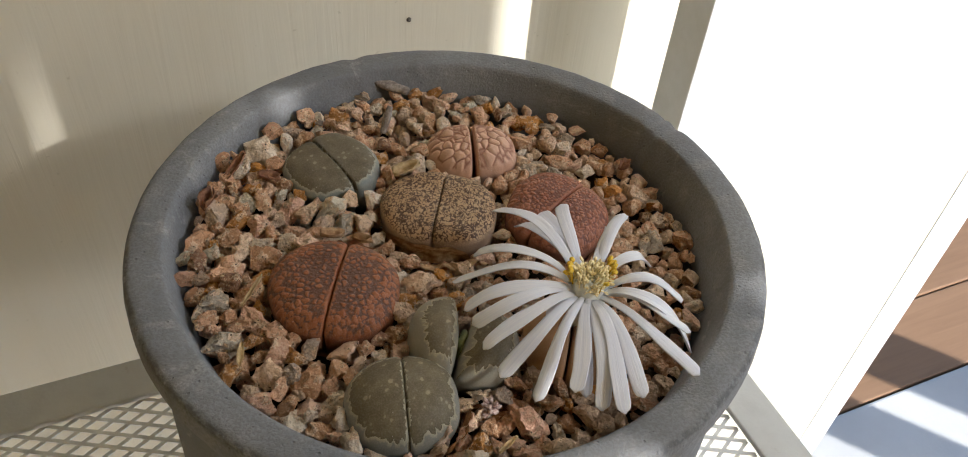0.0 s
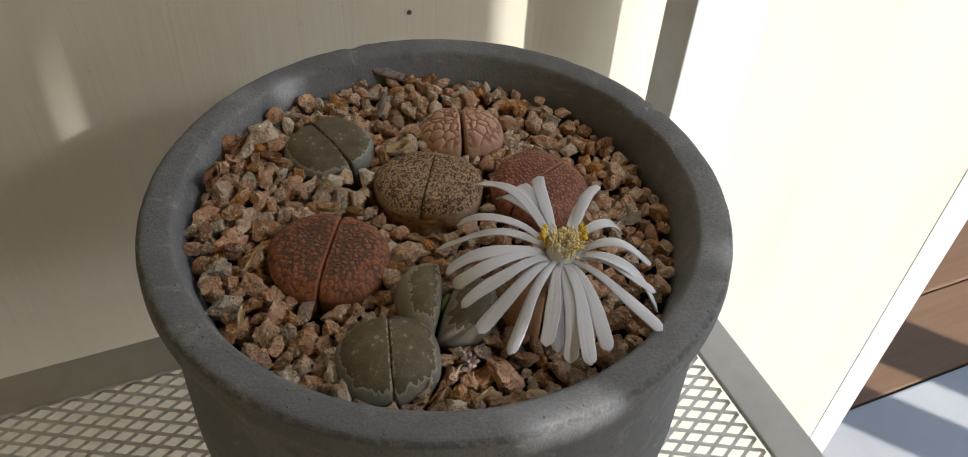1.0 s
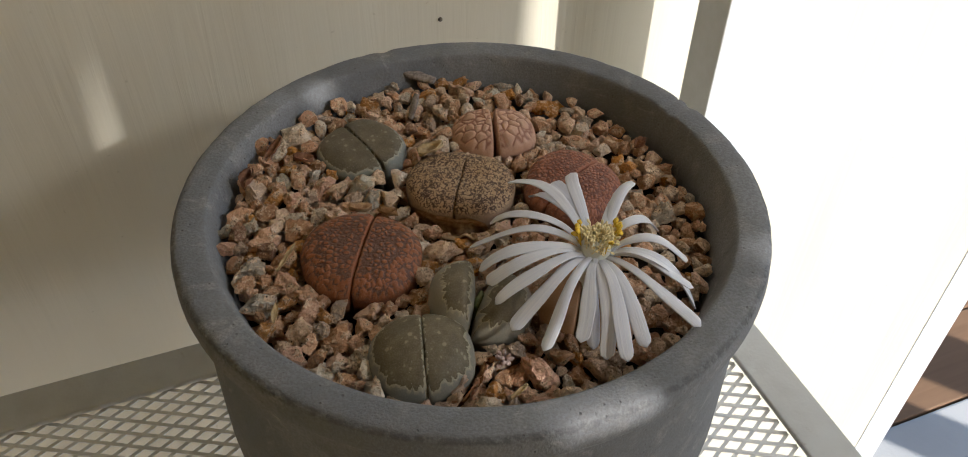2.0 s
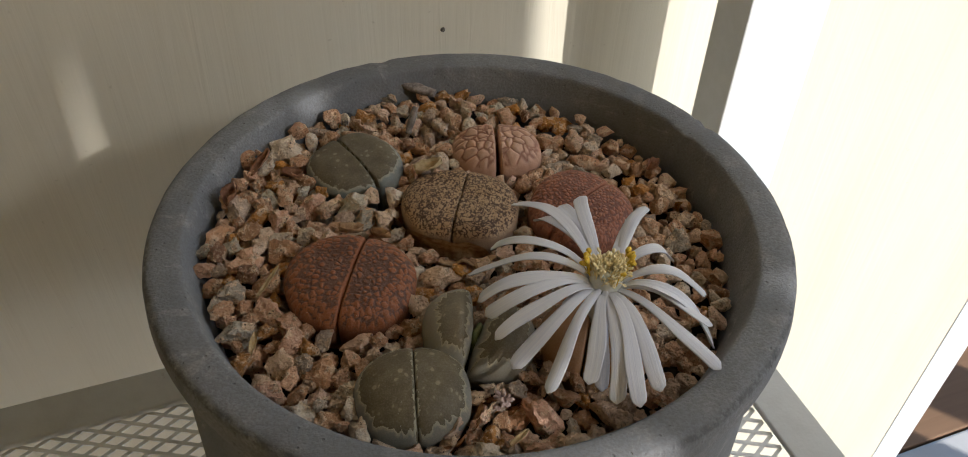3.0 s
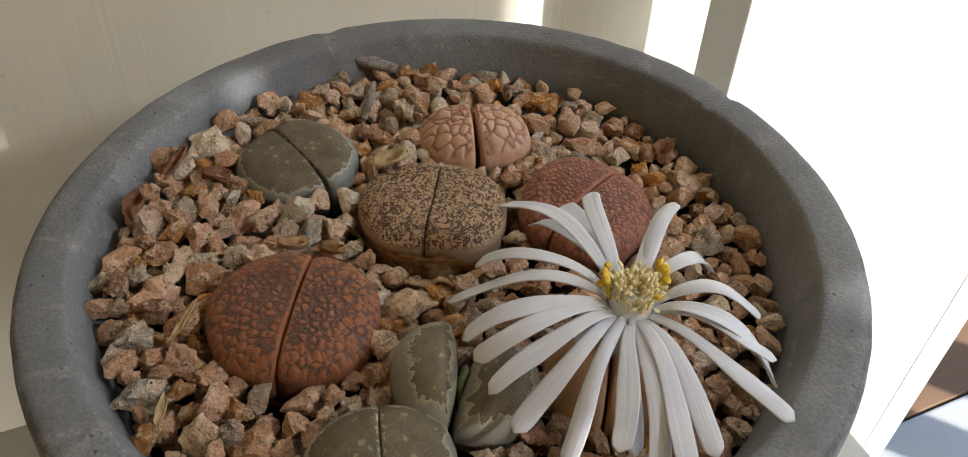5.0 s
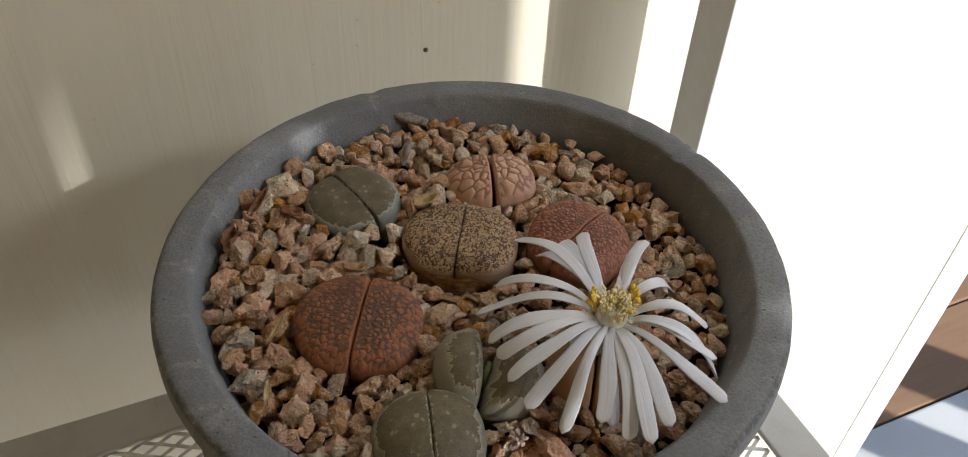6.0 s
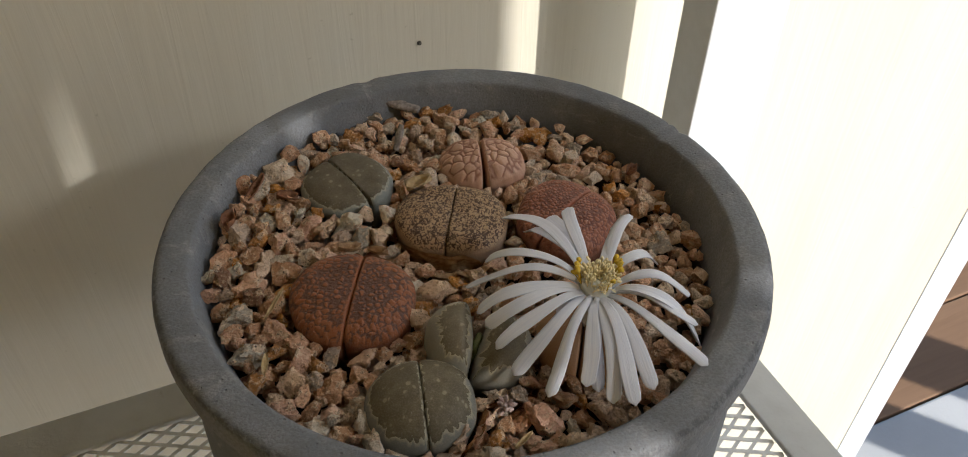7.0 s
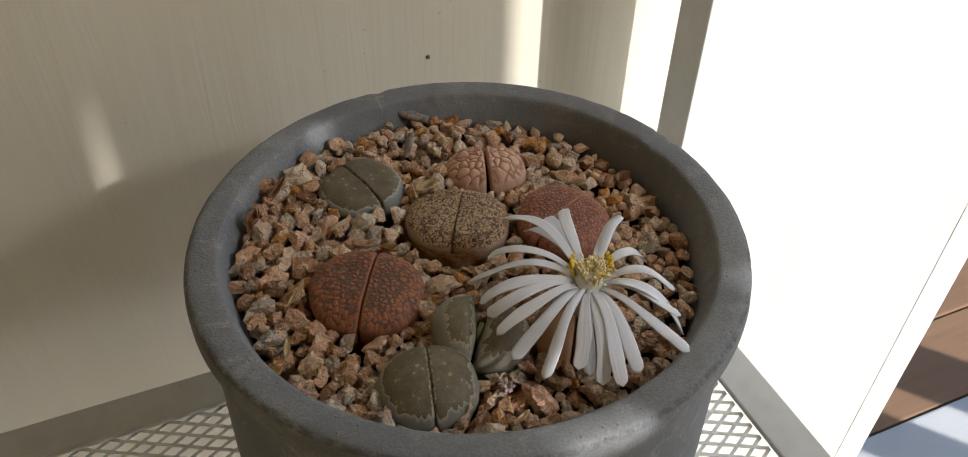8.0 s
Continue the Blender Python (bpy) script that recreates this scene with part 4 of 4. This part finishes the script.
dry_leaf(on_bed(-60, 19, 0.0030), 0.009, 0.0026, 60, -25, 0.5, 1, M_RUST_LEAF, "rust-brown curled dead leaf among the pebbles")
dry_leaf(on_bed(-51, 16, 0.002), 0.006, 0.0032, 10, 10, 0.6, 2, M_RUST_LEAF, "rust-brown crumpled dead leaf among the pebbles")
dry_leaf(on_bed(-64.5, 5, 0.0015), 0.006, 0.004, 80, 0, 0.9, 3, M_RUST_LEAF, "dark red shrivelled dead leaf at the pot's edge")
dry_leaf(on_bed(-47, -25, 0.0035), 0.009, 0.0012, 65, -20, 0.3, 4, M_STRAW, "straw-coloured sliver of dry leaf on the pebbles")
dry_leaf(on_bed(-46, -43, 0.003), 0.008, 0.0016, 100, 15, 0.4, 5, M_STRAW, "straw-coloured curled sliver on the pebbles")
dry_leaf(on_bed(-31, -4.6, 0.0025), 0.0062, 0.0026, 12, 8, 0.8, 6, M_HUSK, "brown papery dead leaf beside the brown plant")
dry_leaf(on_bed(-23, -5, 0.0025), 0.0058, 0.0024, -20, -10, 0.8, 7, M_HUSK, "brown papery dead leaf between two plants")
dry_leaf(on_bed(-13.5, 21.5, 0.0055), 0.008, 0.004, 25, -12, 0.5, 9, M_STRAW, "pale straw-coloured dry leaf behind the tan plant")
dry_leaf(on_bed(50.5, 36, 0.0030), 0.0040, 0.0030, 30, 10, 1.0, 11, M_RUST_LEAF, "dark red shrivelled dead leaf against the pot wall")
dry_leaf(on_bed(13.8, -61.5, 0.0032), 0.0052, 0.0012, 40, -20, 0.6, 12, M_STRAW, "pale curled sliver of dry leaf near the rim")
dry_leaf(on_bed(-41, 42, 0.003), 0.006, 0.002, 120, 30, 0.4, 8, M_BARK, "dark dry leaf scrap behind the olive plant")


def twig(place, length, thick, turn, tilt, seed):
    verts, faces, steps = [], [], 14
    for k in range(steps + 1):
        t = k / steps
        r = thick * (0.55 + 0.45 * math.sin(math.pi * (0.15 + 0.7 * t)))
        for n in range(12):
            a = n * math.pi / 6
            rough = 1 + 0.35 * noise.noise(Vector((math.cos(a) * 2.2, math.sin(a) * 2.2, t * 3 + seed)))
            verts.append((length * (t - 0.5), math.cos(a) * r * rough, 0.6 * math.sin(a) * r * rough))
    for k in range(steps):
        for n in range(12):
            faces.append((k * 12 + n, k * 12 + (n + 1) % 12, (k + 1) * 12 + (n + 1) % 12, (k + 1) * 12 + n))
    faces.append(tuple(range(11, -1, -1)))
    faces.append(tuple(steps * 12 + n for n in range(12)))
    ob = new("wood_chip", mesh_of("wood_chip", verts, faces, M_BARK))
    ob.matrix_world = Matrix.Translation(place) @ Matrix.Rotation(radians(turn), 4, "Z") @ Matrix.Rotation(radians(tilt), 4, "Y")
    return tagged(ob, "grey weathered wood chip lying on the pebbles", "wood chip")


twig(on_bed(-22.5, 64.5, 0.0035), 0.0135, 0.0021, -18, 4, 1)
twig(on_bed(-21.5, 46, 0.004), 0.0085, 0.0011, 70, -50, 5)


def seed_head(place, size, seed):
    head = thing("seed_head", place, "small dusky pink dried seed head on the pebbles", "seed head")
    rnd = random.Random(seed)
    for k in range(16):
        bm = bmesh.new()
        a, h = rnd.uniform(0, 6.28), rnd.uniform(-0.2, 1)
        way = Vector((math.cos(a) * math.sqrt(1 - h * h), math.sin(a) * math.sqrt(1 - h * h), h)) * size * 0.42
        turn = way.to_track_quat("Z", "Y").to_matrix().to_4x4()
        bmesh.ops.create_icosphere(bm, subdivisions=1, radius=1.0, matrix=Matrix.Translation(way) @ turn @ Matrix.Diagonal((size * 0.17, size * 0.13, size * 0.30, 1)))
        part("seed", bm, M_CRUMB, head)
    return head


seed_head(on_bed(9.8, -52.5, 0.0028), 0.0040, 3)


# ---- grit: stones of the top dressing ----
def stone_shape(seed, cuts=9, round_off=0.05, fine=2):
    """A broken, slightly rounded stone about 6 mm across: a ball cut by random planes."""
    rnd = random.Random(seed)
    bm = bmesh.new()
    bmesh.ops.create_icosphere(bm, subdivisions=fine, radius=0.62)
    planes = []
    for _ in range(cuts):
        way = Vector((rnd.gauss(0, 1), rnd.gauss(0, 1), rnd.gauss(0, 1))).normalized()
        planes.append((way, rnd.uniform(0.30, 0.48)))
    for vert in bm.verts:
        co = vert.co.copy()
        for _ in range(2):
            for way, far in planes:
                over = co.dot(way) - far
                if over > 0:
                    co -= way * over * (1 - round_off)
        co += co.normalized() * (0.18 * noise.noise(co * 3.0 + Vector((seed, 0, 0))) + 0.12 * noise.noise(co * 7.5 + Vector((0, seed, 0))) + 0.075 * noise.noise(co * 16 + Vector((0, 0, seed))))
        vert.co = Vector((co.x, co.y * rnd_y[seed % 7], co.z * rnd_z[seed % 5]))
    verts = [v.co * 0.006 for v in bm.verts]
    faces = [tuple(v.index for v in f.verts) for f in bm.faces]
    bm.free()
    return verts, faces


rnd_y = (0.85, 0.72, 0.95, 0.64, 0.8, 0.7, 0.9)
rnd_z = (0.8, 0.65, 0.9, 0.75, 0.7)
SHAPES = [stone_shape(k, 8 + k % 5) for k in range(28)]
FINE_SHAPES = [stone_shape(k, 8 + k % 5, fine=3) for k in range(28)]

PLANTS = [(-0.0282, -0.0218, 0.0166, 0.0155, 0), (0.0045, 0.0366, 0.0130, 0.0104, 0), (-0.0044, 0.0088, 0.0180, 0.0164, 0), (0.0283, 0.0107, 0.0142, 0.0140, 0),
          (-0.0356, 0.0242, 0.0142, 0.0142, 0), (-0.0092, -0.0528, 0.0130, 0.0112, 0), (0.0040, -0.0375, 0.0125, 0.0100, 0), (0.0290, -0.0325, 0.0112, 0.0105, 0)]


def free_of_plants(x, y, r):
    return all(((x - px) / (ax + r * 0.14)) ** 2 + ((y - py) / (ay + r * 0.14)) ** 2 > 1 for px, py, ax, ay, _ in PLANTS)


# single stones that stand out: place in millimetres, length, turn, and kind
NOTED = {
    "pale": [(-33, 7.5, 8.0, 20), (-55.4, 8.1, 6.0, 110), (-59.8, -11.8, 5.5, 40), (-20.6, 53, 5.0, 10), (-47, 11, 5.0, 60), (-9, 40, 5.5, 15), (4, 61, 5.0, 70), (-66, -14, 5.2, 15), (-26, 56, 5.0, 40), (14, 60, 5.5, 0), (-1, 56, 4.5, 120), (-42, 42, 5.0, 75)],
    "grey": [(-28.5, 2.0, 7.0, 60), (55.7, 6.5, 7.5, -10), (-50.5, -38.5, 9.5, 60), (7.5, 65, 6.5, -10), (22, 33, 6.5, 20), (30, 31, 7.0, -15), (34, 50.4, 6.0, 80), (-56, -27, 7.5, 25), (-31, 62, 6.0, 10), (28, 54.2, 6.0, 100)],
    "orange": [(-45, -37.1, 5.0, 10), (-14.1, 65, 5.5, 20), (-7.7, 67, 5.0, 50), (-36.7, 50.2, 6.5, -20), (20.2, 55.2, 7.0, 10), (-48.3, -47, 7.0, 70), (-35, -40.5, 5.5, 10), (-42, 12, 4.5, 90), (-56, 0, 6.0, 30), (8, -60, 6, 80)],
    "pink": [(-43.3, 5.3, 7.0, 60), (-50.5, -1.4, 8.5, 30), (-38.4, -39.5, 7.5, 80), (18.8, -54, 9.5, -30), (-16.5, -33.5, 5.0, 0), (-45.4, -31.5, 7.5, -10), (-40, -53, 7.0, 20), (18, -62, 7.0, 10), (-64, -20, 5.0, 30)],
    "plain": [(-56, 29.8, 11.0, 30), (-65, 22.7, 6.5, 10), (-23.9, 3.3, 7.0, 100), (-7.1, -15.3, 9.5, 30), (-0.5, -58, 7.5, 60), (26, -60, 8.0, 0), (-30, -47, 7.5, 30), (-2, -12, 6.0, 60), (42, -44, 8.0, 20)],
}
KINDS = {"pale": M_PALE, "grey": M_GREY, "orange": M_ORANGE, "pink": M_PINK, "plain": M_PEBBLE}
stones = []  # x, y, radius, height over the bed, shape, turn, kind
rnd = random.Random(11)
for kind, rows in NOTED.items():
    for n, (x, y, length, turn) in enumerate(rows):
        stones.append((x / 1000, y / 1000, length / 2350, 0.0002, (n * 5 + len(kind)) % len(SHAPES), radians(turn), kind))


def scatter(target, sizes, close, lift, tries, layer):
    placed = [(x, y, r) for x, y, r, *_ in layer]
    for low, high, count in sizes:
        made = 0
        for _ in range(tries):
            if made >= count:
                break
            a, far = rnd.uniform(0, 2 * math.pi), 0.0672 * math.sqrt(rnd.random())
            x, y, r = far * math.cos(a), far * math.sin(a), rnd.uniform(low, high) / 2000
            if far + 0.7 * r > 0.0676 - 0.012 * x * (x > 0) or not free_of_plants(x, y, r):
                continue
            if all((x - px) ** 2 + (y - py) ** 2 > (close * (r + pr)) ** 2 for px, py, pr in placed):
                placed.append((x, y, r))
                target.append((x, y, r, rnd.uniform(*lift), rnd.randrange(len(SHAPES)), rnd.uniform(0, 6.28), "any"))
                made += 1


scatter(stones, ((6.0, 7.4, 22), (4.4, 5.6, 290), (3.4, 4.4, 640), (2.4, 3.3, 560)), 0.80, (-0.0020, 0.0018), 9000, stones)
lower = []
scatter(lower, ((4.8, 6.2, 380), (3.6, 4.8, 420)), 0.84, (-0.0105, -0.0070), 6000, [])


def stone_pose(x, y, r, lift, shape, turn, kind):
    tip = random.Random(int((x * 7919 + y * 104729) * 1e5))
    size = 2 * r / 0.006
    spread = Matrix.Diagonal((size * 1.12, size * 1.12, size * 1.12, 1))
    return (Matrix.Translation((x, y, bed(x, y) + lift)) @ Matrix.Rotation(turn, 4, "Z") @ Matrix.Rotation(tip.uniform(-1.0, 1.0), 4, "X")
            @ Matrix.Rotation(tip.uniform(-0.7, 0.7), 4, "Y") @ spread)


grit = thing("gravel", (0, 0, RIM), "pinkish tan granite grit covering the soil", "gravel")
stones.sort(key=lambda s: (s[6] == "any", s[1] + 0.35 * s[0]))
shared = {}
for stone in stones[:300]:
    material = KINDS.get(stone[6], M_PEBBLE)
    key = (stone[4], material.name)
    if key not in shared:
        shared[key] = mesh_of("pebble", *FINE_SHAPES[stone[4]], material, sharp=48)
    ob = child("pebble", shared[key], grit)
    ob.matrix_basis = stone_pose(*stone)
verts, faces = [], []
for stone in stones[300:] + lower:
    m, start = stone_pose(*stone), len(verts)
    shape_verts, shape_faces = SHAPES[stone[4]]
    verts.extend(m @ p for p in shape_verts)
    faces.extend(tuple(i + start for i in face) for face in shape_faces)
tagged(child("loose_grit", mesh_of("loose_grit", verts, faces, M_GRIT, sharp=50), grit, "small mixed granite chips"), kind="stuff")

# ---- deck beyond the wall's end ----
deck = thing("deck", (0, 0, 0), "brown timber deck boards beyond the paving", "deck")
tagged(deck, kind="structure")
deck.matrix_world = uv_frame
board = mesh_of("deck_board", *(lambda b: ([v.co.copy() for v in b.verts], [tuple(v.index for v in f.verts) for f in b.faces]))(box(bmesh.new(), (0.3, 0, FLOOR - 0.045), (3.2, 0.139, FLOOR - 0.003), 0.003)), M_DECK, False)
for k in range(14):
    ob = child("deck_board", board, deck)
    ob.location = (0, 0.266 + k * 0.142, 0)

nail = bmesh.new()
bmesh.ops.create_cone(nail, cap_ends=True, segments=14, radius1=0.0011, radius2=0.0008, depth=0.0008, matrix=Matrix.Rotation(radians(90), 4, "X"))
nail_ob = part("nail_head", nail, M_DARK, wall_north, "small dark nail head")
nail_ob.location = (0.0377, 0.1397, -0.0272)
